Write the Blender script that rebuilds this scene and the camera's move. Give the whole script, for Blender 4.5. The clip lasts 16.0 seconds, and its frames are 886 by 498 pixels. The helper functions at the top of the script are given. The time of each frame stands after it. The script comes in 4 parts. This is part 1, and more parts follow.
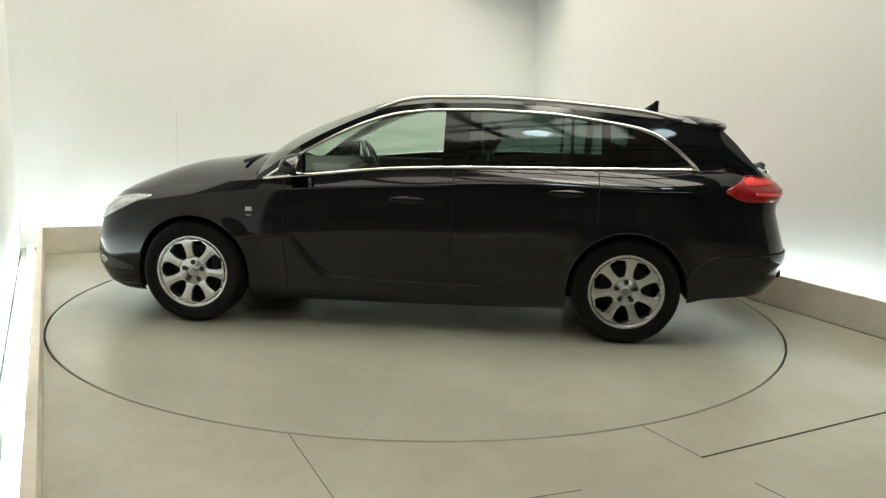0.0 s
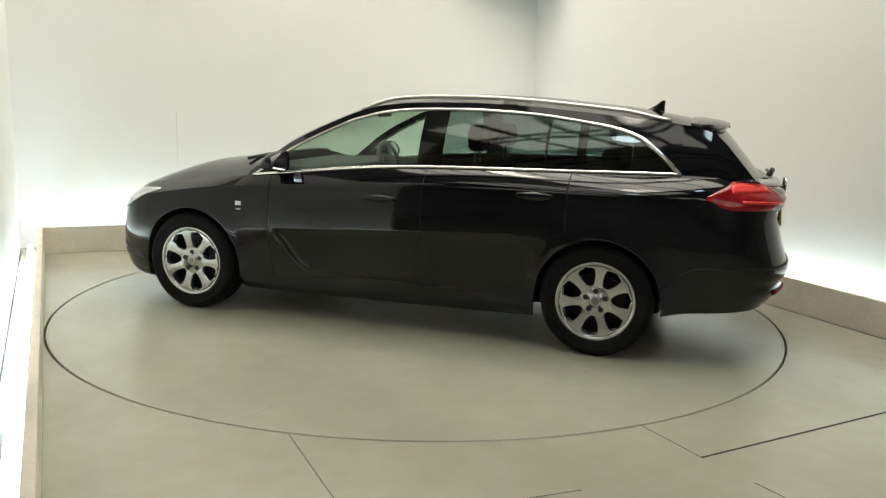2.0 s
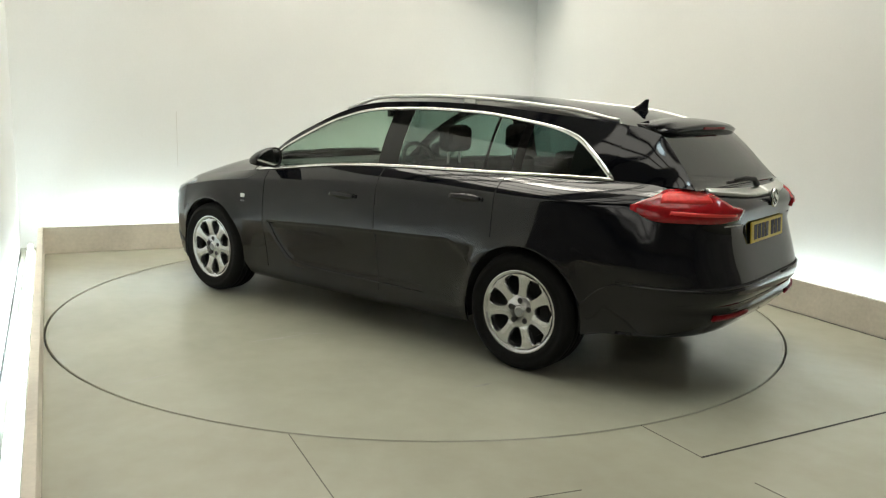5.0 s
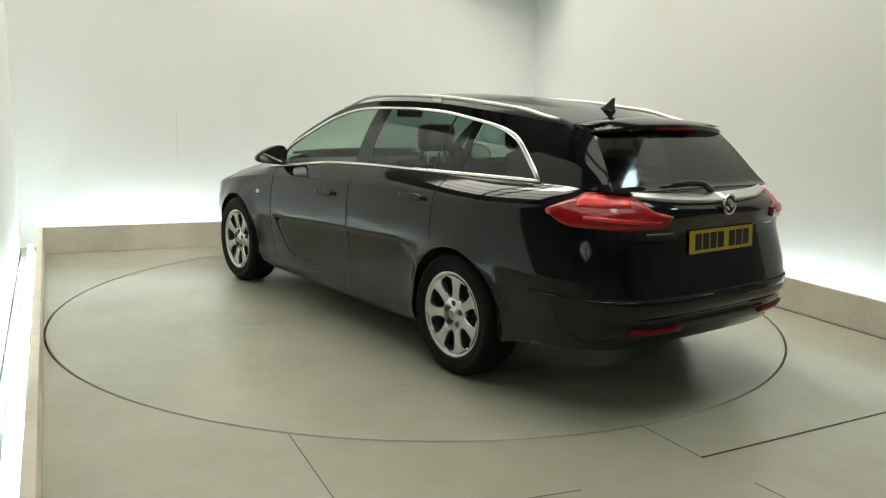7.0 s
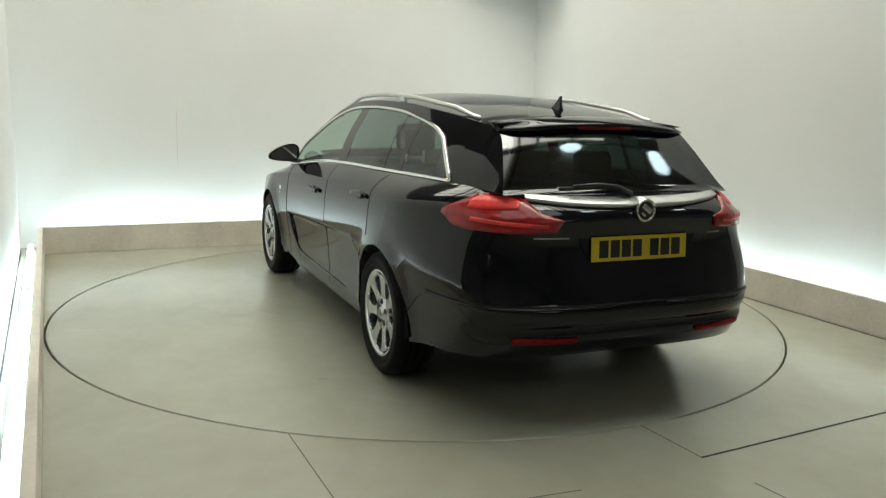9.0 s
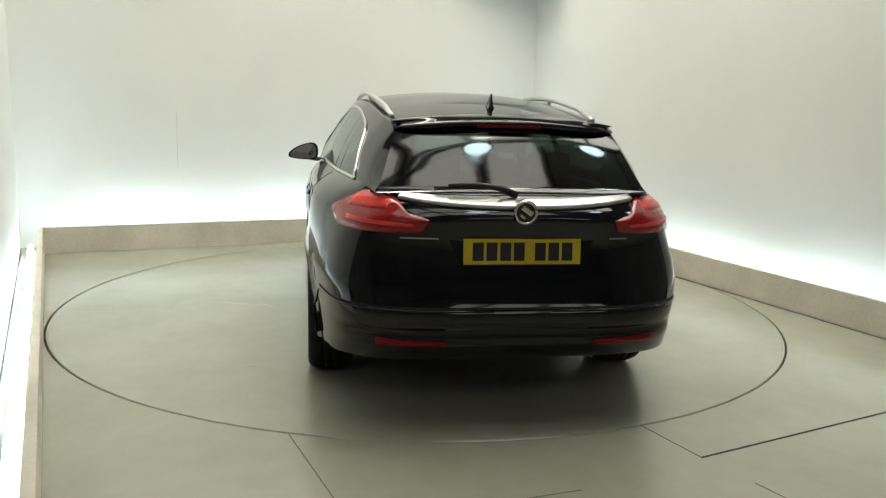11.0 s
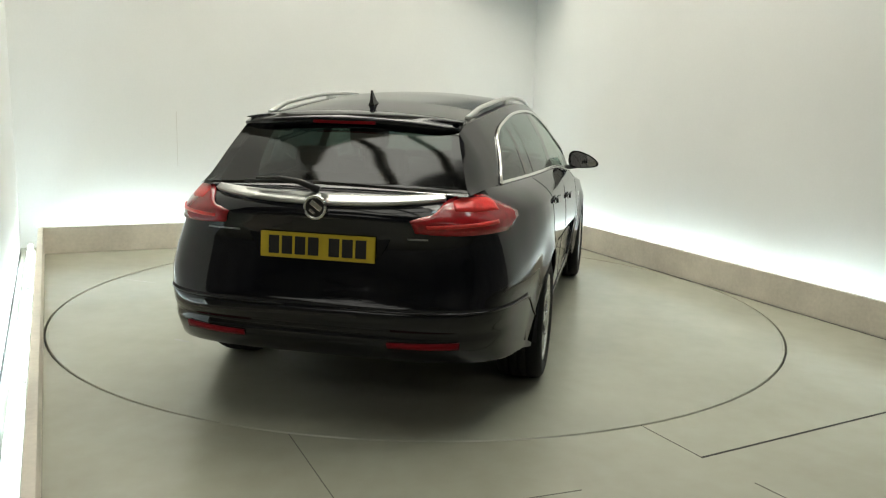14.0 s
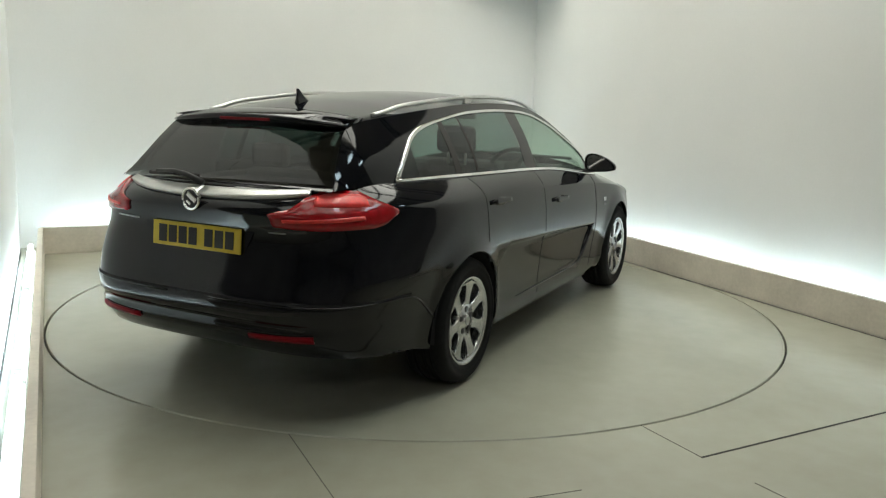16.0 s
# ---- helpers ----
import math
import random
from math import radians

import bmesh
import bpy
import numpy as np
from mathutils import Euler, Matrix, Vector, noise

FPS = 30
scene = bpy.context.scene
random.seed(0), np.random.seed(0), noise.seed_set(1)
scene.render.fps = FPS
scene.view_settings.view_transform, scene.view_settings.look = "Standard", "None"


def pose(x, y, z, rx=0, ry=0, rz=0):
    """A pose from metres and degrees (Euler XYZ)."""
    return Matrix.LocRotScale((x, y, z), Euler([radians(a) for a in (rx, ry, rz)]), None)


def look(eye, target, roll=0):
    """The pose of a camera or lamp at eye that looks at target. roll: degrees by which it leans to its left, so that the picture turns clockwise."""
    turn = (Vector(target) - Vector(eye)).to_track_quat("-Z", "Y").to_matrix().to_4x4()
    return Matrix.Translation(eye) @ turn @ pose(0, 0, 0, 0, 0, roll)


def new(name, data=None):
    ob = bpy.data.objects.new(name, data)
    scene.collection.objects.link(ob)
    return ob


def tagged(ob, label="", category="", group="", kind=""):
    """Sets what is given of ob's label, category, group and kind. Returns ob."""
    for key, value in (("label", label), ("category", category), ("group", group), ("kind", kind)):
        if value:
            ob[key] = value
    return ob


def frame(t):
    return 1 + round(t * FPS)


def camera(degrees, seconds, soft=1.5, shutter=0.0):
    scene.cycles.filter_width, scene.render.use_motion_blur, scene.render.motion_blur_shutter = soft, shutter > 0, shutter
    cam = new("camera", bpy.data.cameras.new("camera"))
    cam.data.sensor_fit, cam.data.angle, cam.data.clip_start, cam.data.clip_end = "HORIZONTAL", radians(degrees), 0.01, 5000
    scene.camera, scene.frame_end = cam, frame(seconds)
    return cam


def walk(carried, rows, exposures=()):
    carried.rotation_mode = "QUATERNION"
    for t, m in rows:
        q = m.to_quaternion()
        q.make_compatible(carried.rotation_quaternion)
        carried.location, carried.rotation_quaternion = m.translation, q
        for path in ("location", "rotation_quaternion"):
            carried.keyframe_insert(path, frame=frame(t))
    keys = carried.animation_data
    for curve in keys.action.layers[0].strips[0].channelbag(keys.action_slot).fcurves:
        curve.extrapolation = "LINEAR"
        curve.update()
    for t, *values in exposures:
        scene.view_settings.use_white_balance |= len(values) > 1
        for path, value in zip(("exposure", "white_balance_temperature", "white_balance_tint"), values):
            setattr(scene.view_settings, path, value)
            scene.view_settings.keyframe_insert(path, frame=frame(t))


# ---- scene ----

# camera: one fixed view
cam = camera(57.0, 16.0, soft=1.2)
EYE = (0.0, -5.8015, 1.4533)
AIM = (0.14246, -0.39172, 0.47154)
walk(cam, [(0.0, look(EYE, AIM, 1.616)), (16.0, look(EYE, AIM, 1.616))],
     exposures=[(0.0, 0.07, 6560, 11), (4.0, 0.07, 6500, 11), (7.0, -0.05, 6400, 9), (9.0, -0.16, 6280, 8), (11.5, -0.02, 6390, 9),
                (12.5, 0.02, 6410, 9), (14.0, -0.06, 6370, 9), (15.0, -0.11, 6300, 9), (16.0, -0.23, 6180, 9)])

# world: only a weak glow leaks into the closed hall
world = bpy.data.worlds.new("hall_sky")
scene.world = world
world.use_nodes = True
world.node_tree.nodes["Background"].inputs[0].default_value = (0.75, 0.85, 1.0, 1)
world.node_tree.nodes["Background"].inputs[1].default_value = 0.03

TUBE_POWER = 26.0
SKYLIGHT_POWER = 5.0
SPOT_POWER = 13.0


# ---- materials ----
def material(name, colour, rough=0.5, metal=0.0, coat=0.0, vary=0.0, scale=6.0, fine=90.0, bump=0.0, rough_vary=0.0, spec=0.5, tint=None, coat_rough=0.03):
    m = bpy.data.materials.new(name)
    m.use_nodes = True
    nt = m.node_tree
    b = nt.nodes["Principled BSDF"]
    b.inputs["Base Color"].default_value = (*colour, 1)
    b.inputs["Roughness"].default_value = rough
    b.inputs["Metallic"].default_value = metal
    b.inputs["Coat Weight"].default_value = coat
    b.inputs["Coat Roughness"].default_value = coat_rough
    b.inputs["Specular IOR Level"].default_value = spec
    if vary or bump or rough_vary:
        tc = nt.nodes.new("ShaderNodeTexCoord")
        big = nt.nodes.new("ShaderNodeTexNoise")
        big.inputs["Scale"].default_value = scale
        big.inputs["Detail"].default_value = 5
        small = nt.nodes.new("ShaderNodeTexNoise")
        small.inputs["Scale"].default_value = fine
        small.inputs["Detail"].default_value = 4
        nt.links.new(tc.outputs["Object"], big.inputs["Vector"])
        nt.links.new(tc.outputs["Object"], small.inputs["Vector"])
        both = nt.nodes.new("ShaderNodeMath")
        both.operation = "MULTIPLY_ADD"
        both.inputs[1].default_value = 0.35
        nt.links.new(small.outputs["Fac"], both.inputs[0])
        nt.links.new(big.outputs["Fac"], both.inputs[2])
        if vary:
            ramp = nt.nodes.new("ShaderNodeMapRange")
            ramp.inputs["From Min"].default_value = 0.4
            ramp.inputs["From Max"].default_value = 0.95
            nt.links.new(both.outputs[0], ramp.inputs["Value"])
            mix = nt.nodes.new("ShaderNodeMix")
            mix.data_type = "RGBA"
            other = tint or tuple(c * (1 - vary) for c in colour)
            mix.inputs["A"].default_value = (*other, 1)
            mix.inputs["B"].default_value = (*tuple(min(1, c * (1 + vary * 0.5)) for c in colour), 1)
            nt.links.new(ramp.outputs["Result"], mix.inputs["Factor"])
            nt.links.new(mix.outputs["Result"], b.inputs["Base Color"])
        if rough_vary:
            rr = nt.nodes.new("ShaderNodeMapRange")
            rr.inputs["From Min"].default_value = 0.4
            rr.inputs["From Max"].default_value = 0.95
            rr.inputs["To Min"].default_value = max(0.02, rough - rough_vary)
            rr.inputs["To Max"].default_value = rough + rough_vary
            nt.links.new(both.outputs[0], rr.inputs["Value"])
            nt.links.new(rr.outputs["Result"], b.inputs["Roughness"])
        if bump:
            bp = nt.nodes.new("ShaderNodeBump")
            bp.inputs["Strength"].default_value = bump
            bp.inputs["Distance"].default_value = 0.004
            nt.links.new(small.outputs["Fac"], bp.inputs["Height"])
            nt.links.new(bp.outputs["Normal"], b.inputs["Normal"])
    return m


def glass_material(name, tint, rough=0.0, base=0.06):
    """A single sheet of tinted glass: clear through, a mirror at flat angles."""
    m = bpy.data.materials.new(name)
    m.use_nodes = True
    nt = m.node_tree
    nt.nodes.clear()
    out = nt.nodes.new("ShaderNodeOutputMaterial")
    mix = nt.nodes.new("ShaderNodeMixShader")
    clear = nt.nodes.new("ShaderNodeBsdfTransparent")
    clear.inputs[0].default_value = (*tint, 1)
    gloss = nt.nodes.new("ShaderNodeBsdfGlossy")
    gloss.inputs["Roughness"].default_value = rough
    facing = nt.nodes.new("ShaderNodeLayerWeight")
    facing.inputs["Blend"].default_value = 0.5
    power = nt.nodes.new("ShaderNodeMath")
    power.operation = "POWER"
    power.inputs[1].default_value = 4.5
    mirror = nt.nodes.new("ShaderNodeMath")
    mirror.operation = "MULTIPLY_ADD"
    mirror.inputs[1].default_value = 0.99 - base
    mirror.inputs[2].default_value = base
    nt.links.new(facing.outputs["Facing"], power.inputs[0])
    nt.links.new(power.outputs[0], mirror.inputs[0])
    nt.links.new(mirror.outputs[0], mix.inputs[0])
    nt.links.new(clear.outputs[0], mix.inputs[1])
    nt.links.new(gloss.outputs[0], mix.inputs[2])
    nt.links.new(mix.outputs[0], out.inputs[0])
    return m


def glow(name, colour, power):
    m = bpy.data.materials.new(name)
    m.use_nodes = True
    b = m.node_tree.nodes["Principled BSDF"]
    b.inputs["Base Color"].default_value = (0.8, 0.8, 0.8, 1)
    b.inputs["Emission Color"].default_value = (*colour, 1)
    b.inputs["Emission Strength"].default_value = power
    return m


M_WALL = material("white_wall_paint", (0.77, 0.77, 0.745), 0.6, vary=0.05, scale=0.8, fine=60, bump=0.05)
M_KERB = material("kerb_paint", (0.70, 0.645, 0.55), 0.5, vary=0.22, scale=2.5, fine=40, bump=0.1)
M_FLOOR = material("painted_floor", (0.362, 0.362, 0.292), 0.25, vary=0.18, scale=1.1, fine=9, spec=1.0, tint=(0.315, 0.306, 0.24))
M_TABLE = material("painted_turntable", (0.375, 0.375, 0.304), 0.23, vary=0.13, scale=1.3, fine=9, spec=1.0)
M_JOINT = material("dark_joint", (0.03, 0.028, 0.022), 0.8)
M_JOINT_PALE = material("dusty_joint", (0.10, 0.092, 0.072), 0.8)
M_SCUFF = material("scuffed_paint", (0.21, 0.205, 0.165), 0.5, vary=0.3, scale=14)
M_PIT = material("pit_dark", (0.02, 0.02, 0.018), 0.9)
M_TUBE = glow("cool_tube", (0.72, 0.91, 1.0), TUBE_POWER)
M_SKY = glow("skylight_sheet", (1.0, 0.96, 0.82), SKYLIGHT_POWER)
# the same sheet at lower power, for the bay at y -3.2
M_SKY_DIM = glow("dim_skylight_sheet", (1.0, 0.97, 0.85), SKYLIGHT_POWER * 0.44)
# for the two added far sheets that brighten the hall in the paint's reflections
M_SKY_FILL = glow("hall_fill_sheet", (1.0, 0.97, 0.88), SKYLIGHT_POWER * 0.40)
M_SPOT = glow("flood_lamp", (0.76, 0.96, 1.0), SPOT_POWER)
M_STEEL = material("dark_steel", (0.06, 0.055, 0.05), 0.6, metal=0.3, vary=0.3)
M_ROOF = material("roof_sheet", (0.62, 0.58, 0.50), 0.7, vary=0.15)
M_HALL = material("hall_wall", (0.55, 0.54, 0.52), 0.8, vary=0.3, scale=0.7)
M_PAINT = material("black_car_paint", (0.0035, 0.004, 0.0065), 0.5, coat=0.9, vary=0.3, scale=400, fine=2500, spec=0.0, coat_rough=0.065)
M_TRIM = material("black_plastic", (0.012, 0.012, 0.012), 0.45, vary=0.25, scale=60, fine=600, bump=0.1)
M_PILLAR = material("gloss_black_pillar", (0.004, 0.004, 0.004), 0.08, spec=0.5, vary=0.2, scale=30)
M_CHROME = material("chrome", (0.82, 0.82, 0.80), 0.10, metal=1.0, vary=0.06, scale=20)
M_SATIN = material("satin_chrome", (0.70, 0.70, 0.68), 0.36, metal=1.0, vary=0.08, scale=20)
M_DULL = material("dull_chrome", (0.30, 0.30, 0.30), 0.35, metal=0.9, vary=0.1, scale=30)
M_ALLOY = material("silver_alloy", (0.52, 0.53, 0.535), 0.24, metal=0.92, vary=0.1, scale=25, fine=300)
M_TYRE = material("tyre_rubber", (0.005, 0.005, 0.005), 0.8, spec=0.25, vary=0.3, scale=30, fine=200, bump=0.2)
M_BRAKE = material("brake_steel", (0.02, 0.019, 0.018), 0.6, metal=0.6, vary=0.3, scale=40)
M_UNDER = material("underbody_black", (0.008, 0.008, 0.008), 0.85)
M_SEAT = material("dark_seat_cloth", (0.035, 0.035, 0.038), 0.85, vary=0.3, scale=30, fine=500, bump=0.2)
M_DASH = material("dash_plastic", (0.03, 0.03, 0.032), 0.6, vary=0.2, scale=40)
M_GLASS = glass_material("green_window_glass", (0.66, 0.78, 0.70), 0.1)
M_GLASS_REAR = glass_material("privacy_rear_glass", (0.085, 0.115, 0.11), 0.06, 0.10)
M_GLASS_DARK = glass_material("tinted_rear_glass", (0.22, 0.30, 0.28), 0.06, 0.075)
M_RED = material("red_lens", (0.34, 0.006, 0.010), 0.2, coat=0.5, spec=0.3, vary=0.35, scale=25, fine=200)
M_RED_HI = material("bright_red_lens", (0.85, 0.055, 0.05), 0.3, coat=0.3, spec=0.2, vary=0.2, scale=40)
M_RED_DARK = material("deep_red_lens", (0.22, 0.004, 0.010), 0.4, spec=0.15, vary=0.2, scale=40)
M_LAMP = material("headlamp_lens", (0.50, 0.53, 0.55), 0.12, metal=0.15, coat=1.0, vary=0.35, scale=18, fine=120)
M_PLATE = material("yellow_plate", (0.62, 0.47, 0.03), 0.4, vary=0.08, scale=20)
M_INK = material("plate_ink", (0.012, 0.012, 0.012), 0.5)
M_MIRROR = material("mirror_glass", (0.8, 0.8, 0.8), 0.02, metal=1.0)


# ---- mesh helpers ----
def part(name, bm, mat, parent=None, label="", smooth=False):
    me = bpy.data.meshes.new(name)
    bm.to_mesh(me)
    bm.free()
    me.materials.append(mat)
    if smooth:
        me.polygons.foreach_set("use_smooth", [True] * len(me.polygons))
    ob = new(name, me)
    if parent is not None:
        ob.parent = parent
    if label:
        tagged(ob, label)
    return ob


def thing(name, label, category, group="", kind=""):
    return tagged(new(name), label, category, group, kind)


def from_grid(bm, rows, close=False):
    """Quads over rows of points."""
    vs = [[bm.verts.new(p) for p in row] for row in rows]
    for a, b in zip(vs, vs[1:]):
        n = len(a)
        for j in range(n if close else n - 1):
            k = (j + 1) % n
            bm.faces.new((a[j], a[k], b[k], b[j]))
    return vs


def tidy(bm, d=0.0004):
    bmesh.ops.remove_doubles(bm, verts=bm.verts, dist=d)
    bmesh.ops.dissolve_degenerate(bm, edges=bm.edges, dist=d * 0.5)
    bmesh.ops.recalc_face_normals(bm, faces=bm.faces)
    return bm


def add_box(bm, size, at, bevel=0.0, m=None):
    r = bmesh.ops.create_cube(bm, size=1.0)
    vs = r["verts"]
    mat = (m or Matrix.Identity(4)) @ Matrix.Translation(at) @ Matrix.Diagonal((*size, 1))
    bmesh.ops.transform(bm, matrix=mat, verts=vs)
    if bevel:
        es = list({e for v in vs for e in v.link_edges})
        bmesh.ops.bevel(bm, geom=es, offset=bevel, segments=2, affect="EDGES", profile=0.5)
    return bm


def box(size, at, bevel=0.0, m=None):
    return add_box(bmesh.new(), size, at, bevel, m)


def add_tube(bm, pts, radius, n=8, flat=1.0, cap=True):
    """A tube along points; radius may be a list; flat squashes it in height."""
    pts = [Vector(p) for p in pts]
    rows = []
    for i, p in enumerate(pts):
        d = (pts[min(i + 1, len(pts) - 1)] - pts[max(i - 1, 0)]).normalized()
        up = Vector((0, 0, 1)) if abs(d.z) < 0.95 else Vector((0, 1, 0))
        s = d.cross(up).normalized()
        u = s.cross(d).normalized()
        r = radius[i] if isinstance(radius, (list, tuple)) else radius
        rows.append([p + s * (r * math.cos(a)) + u * (r * flat * math.sin(a)) for a in (2 * math.pi * k / n for k in range(n))])
    vs = from_grid(bm, rows, close=True)
    if cap:
        bm.faces.new(vs[0][::-1])
        bm.faces.new(vs[-1])
    bmesh.ops.recalc_face_normals(bm, faces=bm.faces)
    return bm


def add_lathe(bm, profile, n=48, axis_y=True):
    """Turns (radius, offset) pairs about the y axis."""
    rows = []
    for r, o in profile:
        rows.append([(r * math.cos(2 * math.pi * k / n), o, r * math.sin(2 * math.pi * k / n)) for k in range(n)])
    from_grid(bm, rows, close=True)
    return bm


def curve(*knots):
    """A smooth curve through (x, value) knots, no overshoot."""
    ks = sorted(knots)
    xs = np.array([k[0] for k in ks], float)
    ys = np.array([k[1] for k in ks], float)
    h = np.diff(xs)
    d = np.diff(ys) / h
    m = np.zeros(len(xs))
    m[0], m[-1] = d[0], d[-1]
    for i in range(1, len(xs) - 1):
        if d[i - 1] * d[i] > 0:
            w1, w2 = 2 * h[i] + h[i - 1], h[i] + 2 * h[i - 1]
            m[i] = (w1 + w2) / (w1 / d[i - 1] + w2 / d[i])

    def f(x):
        x = min(max(x, xs[0]), xs[-1])
        i = min(int(np.searchsorted(xs, x, "right")) - 1, len(h) - 1)
        t = (x - xs[i]) / h[i]
        return float((1 + 2 * t) * (1 - t) ** 2 * ys[i] + t * (1 - t) ** 2 * h[i] * m[i] + t * t * (3 - 2 * t) * ys[i + 1] + t * t * (t - 1) * h[i] * m[i + 1])
    return f


def smooth01(a, b, x):
    t = min(max((x - a) / (b - a), 0), 1)
    return t * t * (3 - 2 * t)


# ---- the booth ----
A = Vector((-3.388, 1.480, 0))       # where the back and the side kerb meet
D_BACK = Vector((1.719, 0.731, 0)).normalized()
D_SIDE_W = Vector((2.033, -4.509, 0)).normalized()
D_SIDE_E = Vector((0.405, -0.914, 0)).normalized()
N_BACK = Vector((-D_BACK.y, D_BACK.x, 0))
N_W = Vector((D_SIDE_W.y, -D_SIDE_W.x, 0))
N_E = Vector((-D_SIDE_E.y, D_SIDE_E.x, 0))
KERB_H = 0.24
R_TABLE = 2.4686


def meet(p, d, q, e):
    """Where two lines on the floor cross."""
    k = ((q.x - p.x) * e.y - (q.y - p.y) * e.x) / (d.x * e.y - d.y * e.x)
    return p + d * k


C = meet(A, D_BACK, Vector((2.593, 0.304, 0)), D_SIDE_E)   # where the back and the other side kerb meet


def slab(a, b, thick, z0, z1, side, bevel=0.004):
    """An upright board from a to b; thick to the given side."""
    d = (b - a).normalized()
    mid = (a + b) / 2 + side * (thick / 2)
    m = Matrix.Translation((mid.x, mid.y, (z0 + z1) / 2)) @ Matrix.Rotation(math.atan2(d.y, d.x), 4, "Z")
    return box(((b - a).length, thick, z1 - z0), (0, 0, 0), bevel, m)


OFF_BACK, OFF_E, OFF_W = 0.36, 0.21, 0.20
W_NE = meet(A + N_BACK * OFF_BACK, D_BACK, C + N_E * OFF_E, D_SIDE_E)
W_NW = meet(A + N_BACK * OFF_BACK, D_BACK, A + N_W * OFF_W, D_SIDE_W)
END_W = W_NW + D_SIDE_W * 4.7
END_E = W_NE + D_SIDE_E * 5.6
WALL_H = 3.6


def build_booth():
    tagged(part("wall_back", slab(W_NW - D_BACK * 0.1, W_NE + D_BACK * 0.1, 0.1, 0, WALL_H, N_BACK), M_WALL), "plain white painted booth wall lit from below", "wall", kind="structure")
    tagged(part("wall_east", slab(W_NE, END_E, 0.1, 0, WALL_H, N_E), M_WALL), "cream white painted booth wall lit from below", "wall", kind="structure")
    tagged(part("wall_west", slab(W_NW, END_W, 0.1, 0, WALL_H, N_W), M_WALL), "white painted side wall of the booth", "wall", kind="structure")
    # the edge of a flush panel in the back wall
    p = W_NW.lerp(W_NE, 0.262)
    tagged(part("panel_gap", slab(p - N_BACK * 0.002, p + D_BACK * 0.005 - N_BACK * 0.002, 0.004, 0.75, 1.28, N_BACK, 0), material("gap_grey", (0.62, 0.60, 0.56), 0.8)), "thin upright gap of a flush panel in the wall", "panel gap", kind="structure")
    # kerbs
    t = 0.04
    tagged(part("kerb_back", slab(A - D_BACK * 0.02, C + D_BACK * t, t, 0, KERB_H, N_BACK), M_KERB), "low beige painted kerb board along the back wall", "kerb", kind="structure")
    tagged(part("kerb_east", slab(C, C + D_SIDE_E * 5.5, t, 0, KERB_H - 0.002, N_E), M_KERB), "low beige painted kerb board along the booth wall", "kerb", kind="structure")
    tagged(part("kerb_west", slab(A, A + D_SIDE_W * 5.7, 0.042, 0, KERB_H - 0.003, N_W), M_KERB), "low beige painted kerb board beside the lit trough", "kerb", kind="structure")
    # unseen plate added above the corner to shade the two walls below
    bm = bmesh.new()
    up = W_NE - D_BACK * 1.3
    side = W_NE + D_SIDE_E * 0.7
    rows = [[(p.x, p.y, z) for p in (W_NE, up, side)] for z in (2.8, 2.85)]
    vs = from_grid(bm, rows, close=True)
    bm.faces.new(vs[0][::-1])
    bm.faces.new(vs[1])
    bmesh.ops.recalc_face_normals(bm, faces=bm.faces)
    tagged(part("corner_shade_plate", bm, M_WALL), "unseen white plate added overhead to shade the booth corner", "ceiling", kind="structure")
    # floor with a round hole for the turntable
    bm = bmesh.new()
    n = 128
    rows = []
    for r in (R_TABLE + 0.013, 3.2, 5.0, 9.0, 17.0):
        rows.append([(r * math.cos(2 * math.pi * k / n), r * math.sin(2 * math.pi * k / n), 0) for k in range(n)])
    lip = [(x, y, -0.06) for x, y, z in rows[0]]
    from_grid(bm, [lip] + rows, close=True)
    bmesh.ops.recalc_face_normals(bm, faces=bm.faces)
    floor = tagged(part("floor", bm, M_FLOOR), "grey-green painted booth floor with pit cover joints", "floor", kind="structure")
    bm = bmesh.new()
    bmesh.ops.create_circle(bm, cap_ends=True, segments=64, radius=R_TABLE + 0.2, matrix=Matrix.Translation((0, 0, -0.058)))
    tagged(part("pit_floor", bm, M_PIT), "dark pit below the turntable", "pit", kind="structure")
    # joints between the floor plates
    for a, b, w in (((-0.566, -2.418), (0.02, -3.72), 0.004), ((1.032, -2.25), (1.205, -2.594), 0.004), ((1.205, -2.594), (3.25, -1.555), 0.011),
                    ((0.20, -3.05), (0.635, -2.902), 0.004), ((1.337, -2.817), (1.65, -3.37), 0.005)):
        a, b = Vector((*a, 0)), Vector((*b, 0))
        d = (b - a).normalized()
        part("joint", slab(a, b, w, -0.004, 0.0015, Vector((-d.y, d.x, 0)), 0), M_JOINT if w > 0.006 else M_JOINT_PALE, floor)
    a = C - N_E * 0.014 + D_SIDE_E * 0.02
    part("joint", slab(a, a + D_SIDE_E * 5.4, 0.012, -0.004, 0.0015, N_E, 0), M_JOINT, floor)
    a = A + N_W * 0.190 - D_SIDE_W * 0.15
    part("joint", slab(a, a + D_SIDE_W * 4.2, 0.012, -0.004, 0.004, N_W, 0), M_JOINT, floor)


